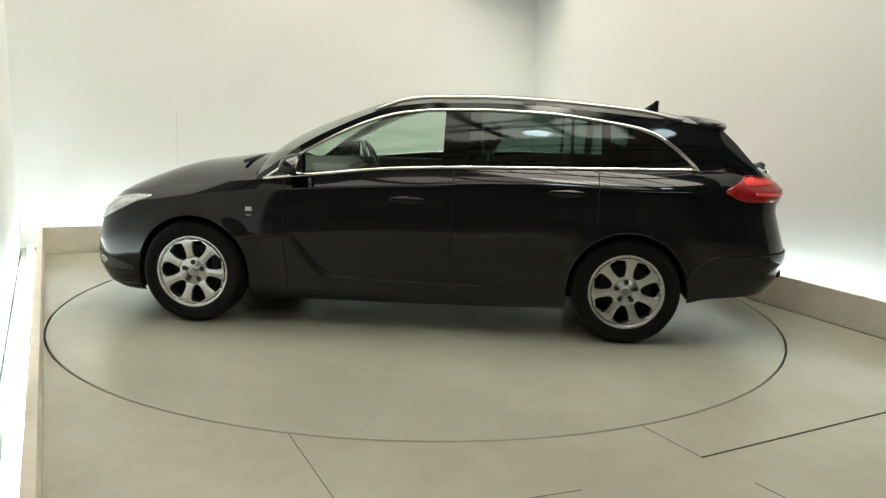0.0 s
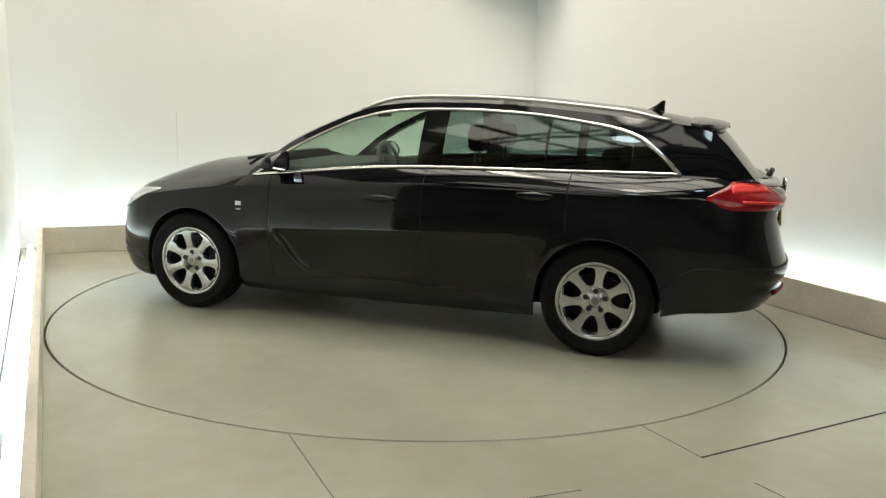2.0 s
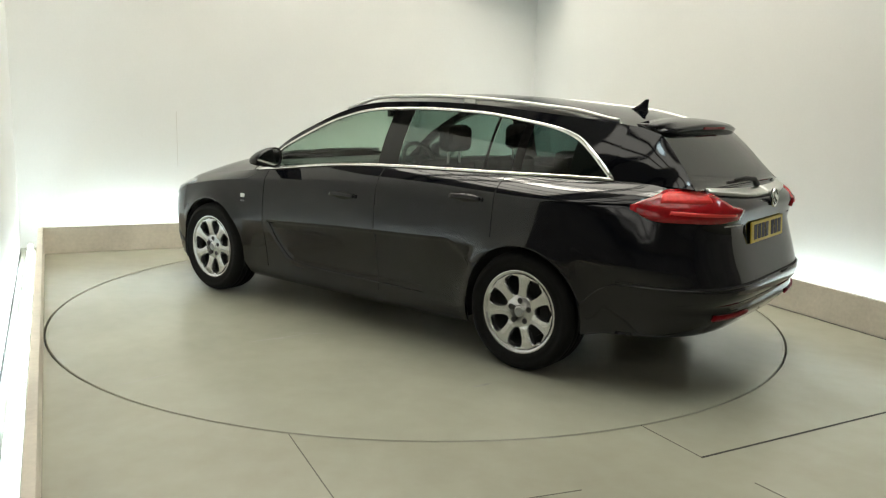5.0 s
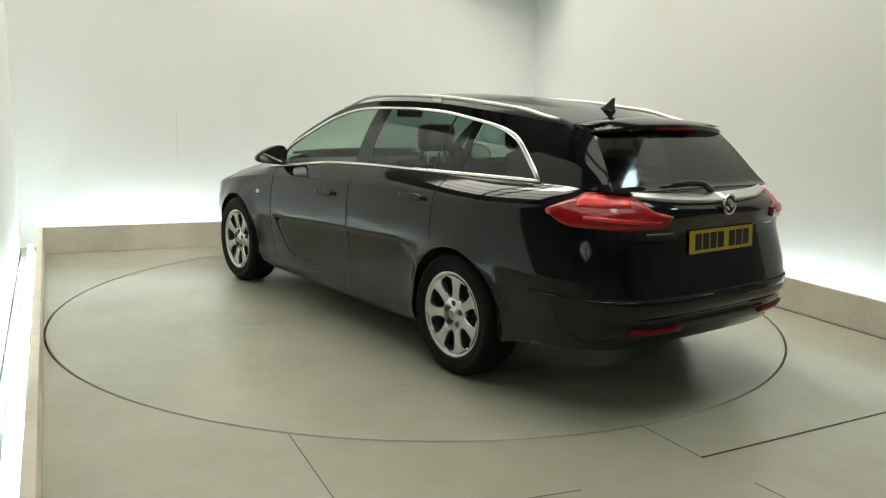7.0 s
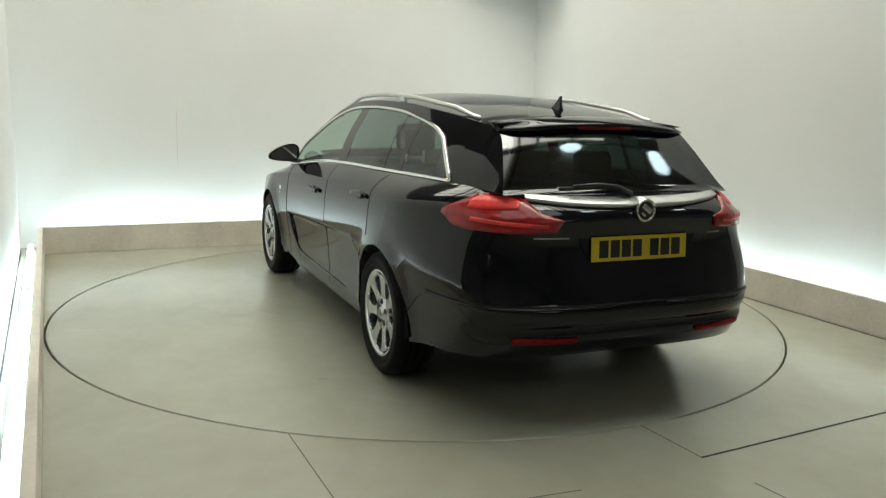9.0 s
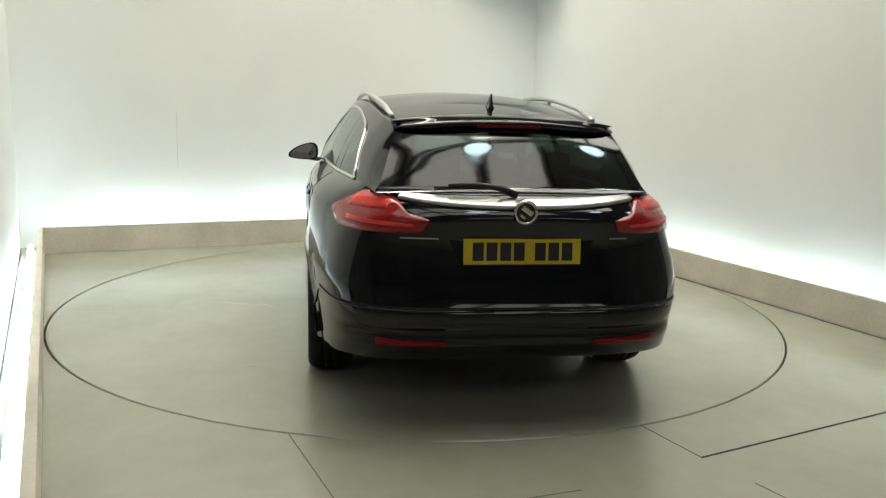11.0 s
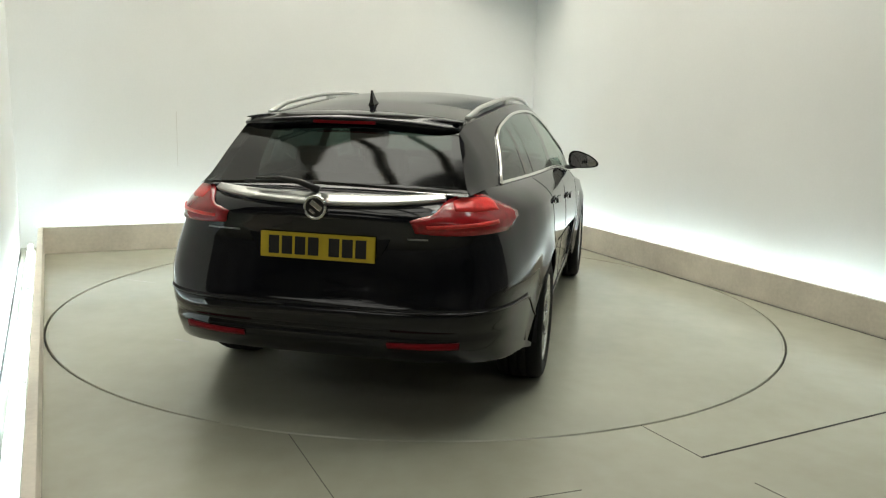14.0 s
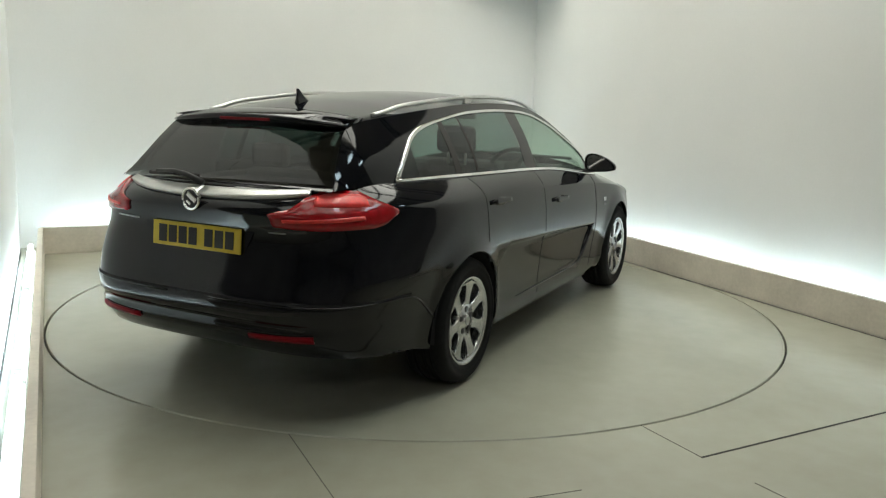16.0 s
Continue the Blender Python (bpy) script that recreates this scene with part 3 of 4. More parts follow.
def build_body(car):
    quads = {}
    for s in (1, -1):
        tag = "L" if s > 0 else "R"
        for l in range(len(LEVELS) - 1):
            for c in range(N_COL - 1):
                q = [GRID[l, c], GRID[l, c + 1], GRID[l + 1, c + 1], GRID[l + 1, c]]
                mid = sum(q) / 4
                if abs(q[0][2] - q[3][2]) < 1e-6 and abs(q[1][2] - q[2][2]) < 1e-6:
                    continue
                x, y, z = mid
                zl = (LEVELS[l] + LEVELS[l + 1]) / 2
                if x > 1.72 and zl < 0.70:
                    key = "front_bumper"
                elif c >= N_COL - 1 - TAIL_N and zl > 0.578 and y < 0.66:
                    key = "tailgate"
                elif x < -1.76 and zl < 0.578:
                    key = "rear_bumper"
                elif -0.30 < x < 0.765 and zl > 0.25:
                    key = "front_door" + tag
                elif -1.19 < x <= -0.30 and zl > 0.25:
                    key = "rear_door" + tag
                elif x >= 0.765:
                    key = "front_wing" + tag
                elif x > -1.0:
                    key = "sill" + tag
                else:
                    key = "quarter_panel" + tag
                quads.setdefault(key, []).append([Vector((p[0], s * p[1], p[2])) for p in (q if s > 0 else q[::-1])])
    # neighbouring panels share their normals, so that reflections run on over the joints
    sums = {}

    def spot(p):
        return (round(p[0] * 500), round(p[1] * 500), round(p[2] * 500))
    for qs in quads.values():
        for q in qs:
            n = (q[2] - q[0]).cross(q[3] - q[1])
            for p in q:
                sums[spot(p)] = sums.get(spot(p), Vector()) + n

    def panel_normal(p):
        n = sums.get(spot(p), Vector())
        if n.length < 1e-9:
            return Vector((0, 0, 0))
        n = n.normalized()
        return n if n.dot(Vector((p[0] * 0.2, p[1], 0.02))) > 0 or abs(p[1]) < 0.05 else -n
    for key, qs in quads.items():
        name = key.rstrip("LR")
        ob = part(name, mesh_of_quads(qs), M_PAINT, car, smooth=True)
        ob.data.normals_split_custom_set_from_vertices([panel_normal(v.co) for v in ob.data.vertices])

    # bonnet: across from one upper edge to the other
    rows = []
    top = GRID[-1]
    for c in range(NOSE_N + int(np.searchsorted([-v for v in side_xs], -0.957)) + 1):
        x, y, z = top[c]
        crown = 0.106 * smooth01(2.18, 1.50, x) + 0.018
        rows.append([Vector((x + 0.10 * smooth01(1.53, 0.957, x) * (1 - t * t), y * t, z + crown * (1 - abs(t) ** 2.6) * (1 if c else 0))) for t in np.linspace(-1, 1, 25)])
    bm = bmesh.new()
    from_grid(bm, rows)
    part("bonnet", tidy(bm), M_PAINT, car, smooth=True)

    # screen, roof and rear glass
    def across(xe, n=25):
        bow = 0.155 * smooth01(0.2, 0.91, xe) + 0.04 * smooth01(-0.3, 0.25, xe) - 0.032 * smooth01(-1.5, -1.97, xe)
        crown = 0.060 - 0.008 * smooth01(-0.4, 0.3, xe) - 0.020 * smooth01(0.3, 0.91, xe) - 0.030 * smooth01(-1.4, -1.965, xe) - 0.018 * min(max((-1.965 - xe) / 0.25, 0), 1)
        return [Vector((xe + bow * (1 - t * t), edge_y(xe) * t, edge_z(xe) + crown * (1 - abs(t) ** 2.2))) for t in np.linspace(-1, 1, n)]
    for name, xs, mat in (("windscreen", np.linspace(0.957, 0.258, 20), M_GLASS), ("roof", np.linspace(0.258, -1.965, 50), M_PAINT), ("rear_window_glass", np.linspace(-1.965, -2.235, 14), M_GLASS_REAR)):
        bm = bmesh.new()
        from_grid(bm, [across(x) for x in xs])
        ob = part(name, tidy(bm), mat, car, smooth=True)
        if name == "rear_window_glass":
            ob.name = "rear_screen"
    # sides of the greenhouse
    xs = sorted({*np.linspace(0.957, -2.215, 100).round(4), WIN_F, WIN_R, *[v for p in PANES for v in p[1:3]]}, reverse=True)
    for s in (1, -1):
        panes, frame_q = {}, []
        for a, b in zip(xs, xs[1:]):
            mid = (a + b) / 2

            def strip(z0a, z1a, z0b, z1b, n, out=0.0):
                qs = []
                for j in range(n):
                    pts = []
                    for x, z0, z1, k in ((a, z0a, z1a, j), (b, z0b, z1b, j), (b, z0b, z1b, j + 1), (a, z0a, z1a, j + 1)):
                        p = house_point(x, z0 + (z1 - z0) * k / n)
                        pts.append(Vector((p.x, s * (p.y + out), p.z)))
                    qs.append(pts if s > 0 else pts[::-1])
                return qs
            if WIN_R < mid < WIN_F:
                za, zb = max(window_top(a), belt_z(a) + 0.002), max(window_top(b), belt_z(b) + 0.002)
                frame_q += strip(za, edge_z(a), zb, edge_z(b), 3)
                for name, p0, p1, mat in PANES:
                    if p1 < mid < p0:
                        panes.setdefault(name, []).extend(strip(belt_z(a), za, belt_z(b), zb, 6, -0.004))
                        break
                else:
                    panes.setdefault("pillar" + str(sum(mid < q[1] for q in PANES)), []).extend(strip(belt_z(a), za, belt_z(b), zb, 6, -0.002))
            else:
                frame_q += strip(belt_z(a), edge_z(a), belt_z(b), edge_z(b), 6)
        part("roof_pillar", mesh_of_quads(frame_q), M_PAINT, car, smooth=True)
        for name, qs in panes.items():
            mat = M_PILLAR if name.startswith("pillar") else M_GLASS if name == "front_window" else M_GLASS_DARK
            part("window_pillar" if name.startswith("pillar") else name, mesh_of_quads(qs), mat, car, smooth=True)
        # bright strips below and above the windows
        low = [house_point(x, belt_z(x) + 0.004) for x in np.linspace(WIN_F + 0.02, WIN_R - 0.01, 60)]
        up = [house_point(x, max(window_top(x), belt_z(x) + 0.004)) for x in np.linspace(WIN_F, WIN_R, 90)]
        for name, pts, w in (("belt_strip", low, 0.020), ("window_strip", up, lambda i: 0.019 + 0.012 * smooth01(70, 84, i))):
            pts = [Vector((p.x, s * p.y, p.z)) for p in pts]
            part(name, ribbon(pts, lambda i: (0, s, 0.35), w, 0.009), M_CHROME, car, "chrome window strip", smooth=True)
        # roof rail on three feet
        xs_r = np.linspace(0.24, -1.72, 50)
        pts = []
        for i, x in enumerate(xs_r):
            lift = 0.024 * min(1, smooth01(0, 6, i) + 0.0) * smooth01(49, 42, i)
            pts.append(Vector((x, s * (edge_y(x) - 0.035), edge_z(x) + 0.012 + lift)))
        bm = bmesh.new()
        add_tube(bm, pts, 0.0135, 8, 0.9)
        rail = part("roof_rail", bm, M_SATIN, car, "satin chrome roof rail", smooth=True)
        x = -0.75
        part("rail_foot", box((0.09, 0.018, 0.044), (x, s * (edge_y(x) - 0.035), edge_z(x) + 0.018), 0.005), M_SATIN, rail)


def build_body_details(car):
    tail_c = N_COL - 1 - TAIL_N
    for mirror in (False, True):
        s = -1 if mirror else 1
        # tail lamp round the corner
        c0, c1 = tail_c + 0.38, col_of_tail_y(0.425, 0.93)
        cols = list(np.linspace(c0, c1, 40))
        top_k = curve((0, 0.964), (0.05, 0.982), (0.15, 1.012), (0.28, 1.042), (0.55, 1.045), (0.70, 1.025), (0.84, 0.972), (1, 0.952))
        low_k = curve((0, 0.946), (0.05, 0.918), (0.10, 0.902), (0.2, 0.893), (0.6, 0.893), (0.85, 0.897), (1, 0.905))
        lamp = part("tail_lamp", patch(cols, lambda i: top_k(i / 39), lambda i: low_k(i / 39), 6, 0.012, 0.03, mirror), M_RED, car, "red wrap-around tail lamp", smooth=True)
        mid = list(np.linspace(c0 + (c1 - c0) * 0.25, c0 + (c1 - c0) * 0.93, 28))
        f = [0.25 + 0.68 * i / 27 for i in range(28)]
        part("light_bar", patch(mid, lambda i: 0.938 + 0.010 * (1 - f[i]), lambda i: 0.925 + 0.006 * (1 - f[i]), 2, 0.0155, 0.006, mirror), M_RED_HI, lamp, "bright red light bar", smooth=True)
        f2 = [0.20 + 0.46 * i / 19 for i in range(20)]
        part("upper_lens", patch([c0 + (c1 - c0) * k for k in f2], lambda i: top_k(f2[i]) - 0.012, lambda i: 0.972 + 0.02 * f2[i], 3, 0.0130, 0.006, mirror), M_RED_HI, lamp, "bright red upper lens", smooth=True)
        # headlamp
        hc = list(np.linspace(NOSE_N * 0.36, NOSE_N, 16)) + [col_of_x(v) for v in (1.70, 1.685, 1.67, 1.655)]
        hx = [surf(q, 0.70).x for q in hc]
        ht = curve((1.655, 0.804), (1.80, 0.797), (1.95, 0.770), (2.06, 0.745), (2.2, 0.712))
        hl = curve((1.655, 0.797), (1.80, 0.738), (1.95, 0.665), (2.06, 0.607), (2.2, 0.575))
        part("headlamp", patch(hc, lambda i: ht(hx[i]), lambda i: hl(hx[i]), 5, 0.006, 0.02, mirror), M_LAMP, car, "clear swept-back headlamp", smooth=True)
        # reflector in the bumper
        r0, r1 = col_of_tail_y(0.63, 0.42), col_of_tail_y(0.33, 0.41)
        part("reflector", patch(list(np.linspace(r0, r1, 12)), lambda i: 0.438 - 0.008 * i / 11, lambda i: 0.412 - 0.002 * i / 11, 2, 0.011, 0.016, mirror), M_RED_DARK, car, "narrow red reflector", smooth=True)
        # fog lamp in its dark recess at the nose
        n0, n1 = NOSE_N * 0.50, NOSE_N * 0.97
        recess = part("fog_recess", patch(list(np.linspace(n0, n1, 12)), lambda i: 0.405 - 0.07 * (i / 11) ** 2, lambda i: 0.300 + 0.012 * (i / 11), 3, 0.003, 0.010, mirror), M_TRIM, car, "dark grille recess in the bumper", smooth=True)
        n0, n1 = NOSE_N * 0.62, NOSE_N * 0.74
        part("fog_lamp", patch(list(np.linspace(n0, n1, 8)), lambda i: 0.352 + 0.022 * math.sin(math.pi * i / 7), lambda i: 0.350 - 0.024 * math.sin(math.pi * i / 7), 3, 0.007, 0.005, mirror), M_LAMP, recess, "small clear fog lamp", smooth=True)
        # black splitter under the nose
        part("splitter", patch(list(np.linspace(NOSE_N * 0.2, NOSE_N * 1.0, 16)), lambda i: 0.222, lambda i: 0.175, 2, 0.004, 0.012, mirror), M_TRIM, car, "black plastic lip under the bumper", smooth=True)
        # door handles in their hollows
        for hx, hz in ((-0.02, 0.845), (-1.0, 0.922)):
            cc = [col_of_x(hx + 0.115 - 0.23 * i / 15) for i in range(16)]
            sw = [math.sin(math.pi * (i + 0.6) / 16.2) for i in range(16)]
            handle = part("door_handle", patch([col_of_x(hx + 0.105 - 0.21 * i / 15) for i in range(16)], lambda i: hz + 0.010 + 0.004 * sw[i], lambda i: hz - 0.012, 3, 0.024, 0.014, mirror), M_PAINT, car, "black painted door handle", smooth=True)
            part("hollow", patch(cc, lambda i: hz + 0.002 + 0.020 * sw[i], lambda i: hz - 0.002 - 0.024 * sw[i], 2, 0.002, 0.004, mirror), M_PAINT, handle, "dark hollow behind the handle", smooth=True)
        # shut lines of the doors
        for x0, zlo in ((0.765, 0.27), (-0.30, 0.27), (-1.19, 0.72)):
            zhi = belt_z(x0) - 0.012
            pts = [surf_out(col_of_x(x0 - 0.02 * smooth01(0.6, 0.3, z)), z, 0.0004) for z in np.linspace(zlo, zhi, 24)]
            pts = [Vector((p.x, s * p.y, p.z)) for p in pts]
            part("shut_line", ribbon(pts, lambda i: (0, s, 0.1), 0.006, 0.0012), M_UNDER, car)
        # raised line that sweeps down and back through the doors
        sweep = curve((0.318, -0.75), (0.3195, -0.30), (0.321, 0.0), (0.324, 0.25), (0.331, 0.40), (0.345, 0.485), (0.40, 0.567), (0.46, 0.622), (0.53, 0.675), (0.595, 0.715))
        pts = [surf_out(col_of_x(sweep(z)), z, 0.001) for z in [0.3182, 0.319, 0.3198, 0.321, 0.3222, 0.324, 0.327, 0.331, 0.337, 0.345, 0.36, 0.38, 0.40, 0.43, 0.46, 0.50, 0.55, 0.595]]
        bm = bmesh.new()
        add_tube(bm, [Vector((p.x, s * p.y, p.z)) for p in pts], [0.002] + [0.006] * 16 + [0.002], 8)
        part("door_crease", bm, M_PAINT, car, smooth=True)
        # badge on the front wing
        cc = [col_of_x(1.005 - 0.042 * i / 4) for i in range(5)]
        part("wing_badge", patch(cc, lambda i: 0.765, lambda i: 0.738, 1, 0.004, 0.004, mirror), M_SATIN, car, "small chrome badge", smooth=False)
        part("wing_badge", patch([col_of_x(1.0 - 0.034 * i / 4) for i in range(5)], lambda i: 0.718, lambda i: 0.709, 1, 0.003, 0.003, mirror), M_DULL, car, "small grey badge", smooth=False)
        # door mirror: a housing tall at its inner end that tapers to the tip
        outline = []
        for k in range(28):
            a = 2 * math.pi * k / 28
            y, z = math.copysign(abs(math.cos(a)) ** 0.62, math.cos(a)), math.copysign(abs(math.sin(a)) ** 0.62, math.sin(a))
            u = (y + 1) / 2
            outline.append((0.852 + 0.226 * u, 0.975 + 0.012 * u + (z + 1) / 2 * (0.142 - 0.088 * u ** 1.8)))
        cy, cz = 0.965, 1.035
        rows = [[(0.632 + dx, s * (cy + (y - cy) * k), cz + (z - cz) * k) for y, z in outline] for dx, k in ((0.012, 0.90), (0.0, 0.94), (0.004, 1.0), (0.035, 1.0), (0.075, 0.93), (0.105, 0.78), (0.125, 0.52), (0.132, 0.2))]
        head = bmesh.new()
        vs = from_grid(head, rows, close=True)
        head.faces.new(vs[0])
        head.faces.new(vs[-1][::-1])
        bmesh.ops.recalc_face_normals(head, faces=head.faces)
        mirror_ob = part("door_mirror", head, M_PAINT, car, "black painted door mirror", smooth=True)
        bm = bmesh.new()
        add_tube(bm, [(0.725, s * 0.785, 0.968), (0.712, s * 0.83, 0.975), (0.69, s * 0.91, 0.992)], [0.042, 0.034, 0.036], 10, 0.55)
        part("mirror_foot", bm, M_TRIM, mirror_ob, smooth=True)
        bm = bmesh.new()
        rows = [[(0.6405 + dx, s * (cy + (y - cy) * k), cz + (z - cz) * k) for y, z in outline] for dx, k in ((0.0, 0.86), (0.004, 0.89))]
        vs = from_grid(bm, rows, close=True)
        bm.faces.new(vs[0])
        bm.faces.new(vs[-1][::-1])
        bmesh.ops.recalc_face_normals(bm, faces=bm.faces)
        part("mirror_glass", bm, M_MIRROR, mirror_ob, "mirror glass")
        # triangle ahead of the front window carries the mirror; wheel housings
        for ax in (AXLE_F, AXLE_R):
            bm = bmesh.new()
            rows = []
            for o in (0.60, 0.905):
                rows.append([(ax + (ARCH_R + 0.004) * math.cos(radians(a)), s * o, WHEEL_Z + (ARCH_R + 0.004) * math.sin(radians(a))) for a in (range(-20, 200, 6) if ax > 0 else range(-6, 187, 6))])
            vs = from_grid(bm, rows)
            bm.faces.new(vs[0])
            part("wheel_housing", tidy(bm), M_UNDER, car, smooth=False)
            # rolled lip of the wing
            lip = []
            for a in np.linspace(3, 177, 50):
                x, z = ax + (ARCH_R + 0.002) * math.cos(radians(a)), WHEEL_Z + (ARCH_R + 0.002) * math.sin(radians(a))
                z = max(z, sill_z(x) + 0.005)
                p = surf(col_of_x(x), z + 0.002)
                lip.append(Vector((x, s * (p.y - 0.004), z)))
            bm = bmesh.new()
            add_tube(bm, lip, 0.006, 6)
            part("arch_lip", bm, M_PAINT, car, smooth=True)

    # chrome bar across the tailgate
    for mirror in (False, True):
        c0, c1 = col_of_tail_y(0.53, 1.034), N_COL - 1.01
        cols = list(np.linspace(c0, c1, 30))
        ys = [surf(c, 1.034).y / 0.55 for c in cols]
        part("tailgate_bar", patch(cols, lambda i: 1.046 - 0.014 * (1 - ys[i] ** 2), lambda i: 1.030 - 0.031 * (1 - ys[i] ** 2), 4, 0.016, 0.022, mirror), M_SATIN, car, "satin chrome bar over the number plate", smooth=True)
    # round emblem, drawn as a plain ring and bar
    ex, ez = -2.412, 0.993
    bm = bmesh.new()
    ring = [(ex, 0.047 * math.cos(2 * math.pi * k / 28), ez + 0.047 * math.sin(2 * math.pi * k / 28)) for k in range(29)]
    add_tube(bm, ring, 0.007, 8, cap=False)
    emblem = part("emblem", bm, M_CHROME, car, "round chrome emblem", smooth=True)
    bm = bmesh.new()
    bmesh.ops.create_cone(bm, cap_ends=True, segments=28, radius1=0.046, radius2=0.046, depth=0.012, matrix=Matrix.Translation((ex + 0.008, 0, ez)) @ Matrix.Rotation(radians(90), 4, "Y"))
    part("emblem_disc", bm, M_TRIM, emblem)
    for dz, ty, tz in ((0.010, 0.060, 0.026), (-0.022, 0.030, 0.014)):
        part("emblem_shape", box((0.012, ty, tz), (ex, 0.0, ez + dz), 0.005, Matrix.Translation((0, 0, ez)) @ Matrix.Rotation(radians(35), 4, "X") @ Matrix.Translation((0, 0, -ez))), M_CHROME, emblem)
    # number plate and its hollow
    pz, px = 0.819, -2.386
    lean = Matrix.Translation((px, 0, pz)) @ Matrix.Rotation(radians(4), 4, "Y")
    rows = [[(0.0, y, z) for y, z in ((0.335, 0.07), (0.25, -0.085), (-0.25, -0.085), (-0.335, 0.07))], [(0.03, y, z) for y, z in ((0.35, 0.085), (0.26, -0.1), (-0.26, -0.1), (-0.35, 0.085))]]
    hollow_z = bmesh.new()
    vs = from_grid(hollow_z, rows, close=True)
    hollow_z.faces.new(vs[0])
    bmesh.ops.recalc_face_normals(hollow_z, faces=hollow_z.faces)
    bmesh.ops.transform(hollow_z, matrix=Matrix.Translation((px + 0.012, 0, pz)) @ Matrix.Rotation(radians(4), 4, "Y"), verts=hollow_z.verts)
    part("plate_hollow", hollow_z, M_PAINT, car)
    plate = part("number_plate", box((0.008, 0.524, 0.113), (0, 0, 0), 0.003, lean), M_PLATE, car, "yellow number plate")
    x = 0.222
    for k in range(7):
        w = 0.048
        part("plate_bar", box((0.003, w, 0.079), (-0.0048, x - w / 2, 0), 0.0, lean), M_INK, plate)
        x -= w + 0.0125 + (0.034 if k == 3 else 0)
    # name bars beside the plate
    for y0, w in ((0.535, 0.165), (-0.40, 0.085)):
        cc = [col_of_tail_y(abs(y0) - (w if y0 > 0 else -w) * i / 5, 0.865) for i in range(6)]
        part("name_bar", patch(cc, lambda i: 0.876, lambda i: 0.870, 1, 0.003, 0.003, y0 < 0), M_DULL, car, "small chrome lettering bar")
    # tow-eye cap line and bumper edge
    for mirror in (False, True):
        s = -1 if mirror else 1
        rise = curve((-2.05, 0.573), (-1.95, 0.566), (-1.87, 0.54), (-1.81, 0.495), (-1.765, 0.445), (-1.74, 0.42))
        cs = [(col_of_x(x), rise(x)) for x in np.linspace(-1.745, SIDE_X1 + 0.001, 14)] + [(c, 0.568) for c in np.linspace(N_COL - TAIL_N, N_COL - 1.6, 30)]
        pts = [surf_out(c, z, 0.001) for c, z in cs]
        part("bumper_edge", add_tube(bmesh.new(), [Vector((p.x, s * p.y, p.z)) for p in pts], 0.0055, 6), M_PAINT, car, smooth=True)
        cols = list(np.linspace(tail_c, N_COL - 1.01, 40))
        part("bumper_gap", patch(cols, lambda i: 0.583, lambda i: 0.574, 1, 0.0012, 0.002, mirror), M_UNDER, car)
    # roof spoiler
    rows = []
    for t in np.linspace(-1, 1, 25):
        y = 0.530 * t
        zt = edge_z(-1.93) + 0.036 * (1 - t * t)
        xr = -2.055 + 0.055 * t * t + 0.03 * abs(t) ** 9
        th = 1 - 0.55 * abs(t) ** 8
        rows.append([(-1.83, y, zt + 0.032), (-1.88, y, zt + 0.0305), (-1.92, y, zt + 0.0275), (-1.96, y, zt + 0.0225), (xr + 0.058, y, zt + 0.0155), (xr + 0.012, y, zt + 0.004), (xr + 0.003, y, zt - 0.001), (xr, y, zt - 0.006), (xr + 0.004, y, zt - 0.020 * th), (xr + 0.028, y, zt - 0.052 * th), (-1.95, y, zt - 0.050 * th), (-1.86, y, zt - 0.026 * th)])
    bm = bmesh.new()
    vs = from_grid(bm, rows, close=True)
    bm.faces.new(vs[0])
    bm.faces.new(vs[-1][::-1])
    bmesh.ops.recalc_face_normals(bm, faces=bm.faces)
    spoiler = part("roof_spoiler", bm, M_PAINT, car, "black roof spoiler over the rear screen", smooth=True)
    part("brake_light", box((0.012, 0.30, 0.014), (-2.047, 0, edge_z(-1.93) + 0.014), 0.003), M_RED_DARK, spoiler, "dark red brake light")
    # painted ledge between the tailgate's upper edge and the rear screen
    rows = []
    for t in np.linspace(-0.9, 0.9, 61):
        q = surf(col_of_tail_y(0.622 * abs(t), 1.048), 1.047)
        k = 1 - t * t
        p = Vector((-2.232 - 0.032 * k, 0.625 * t, 1.048 + 0.012 * (1 - abs(t) ** 2.2)))
        rows.append([Vector((q.x - 0.002, math.copysign(q.y, t) if abs(t) > 1e-6 else 0, q.z - 0.01)), Vector((q.x + 0.004, 0.623 * t, q.z + 0.004)), p.lerp(Vector((q.x, 0.623 * t, q.z + 0.004)), 0.5), p, p + Vector((0.05, 0, -0.03))])
    bm = bmesh.new()
    from_grid(bm, rows)
    part("tailgate_ledge", tidy(bm), M_PAINT, car, smooth=True)
    # aerial fin
    fin = bmesh.new()
    z0 = edge_z(-1.56) + 0.034
    rows = []
    for h, x0, x1, w in ((0, -1.47, -1.64, 0.030), (0.012, -1.50, -1.64, 0.020), (0.03, -1.55, -1.638, 0.012), (0.055, -1.59, -1.637, 0.008), (0.082, -1.622, -1.64, 0.004)):
        rows.append([(x0, 0, z0 + h), ((x0 * 2 + x1) / 3, w, z0 + h), (x1, w * 0.7, z0 + h), (x1 - 0.004, 0, z0 + h), (x1, -w * 0.7, z0 + h), ((x0 * 2 + x1) / 3, -w, z0 + h)])
    vs = from_grid(fin, rows, close=True)
    fin.faces.new(vs[-1])
    bmesh.ops.recalc_face_normals(fin, faces=fin.faces)
    part("aerial_fin", fin, M_PAINT, car, "black shark-fin aerial")
    # rear wiper
    bm = bmesh.new()
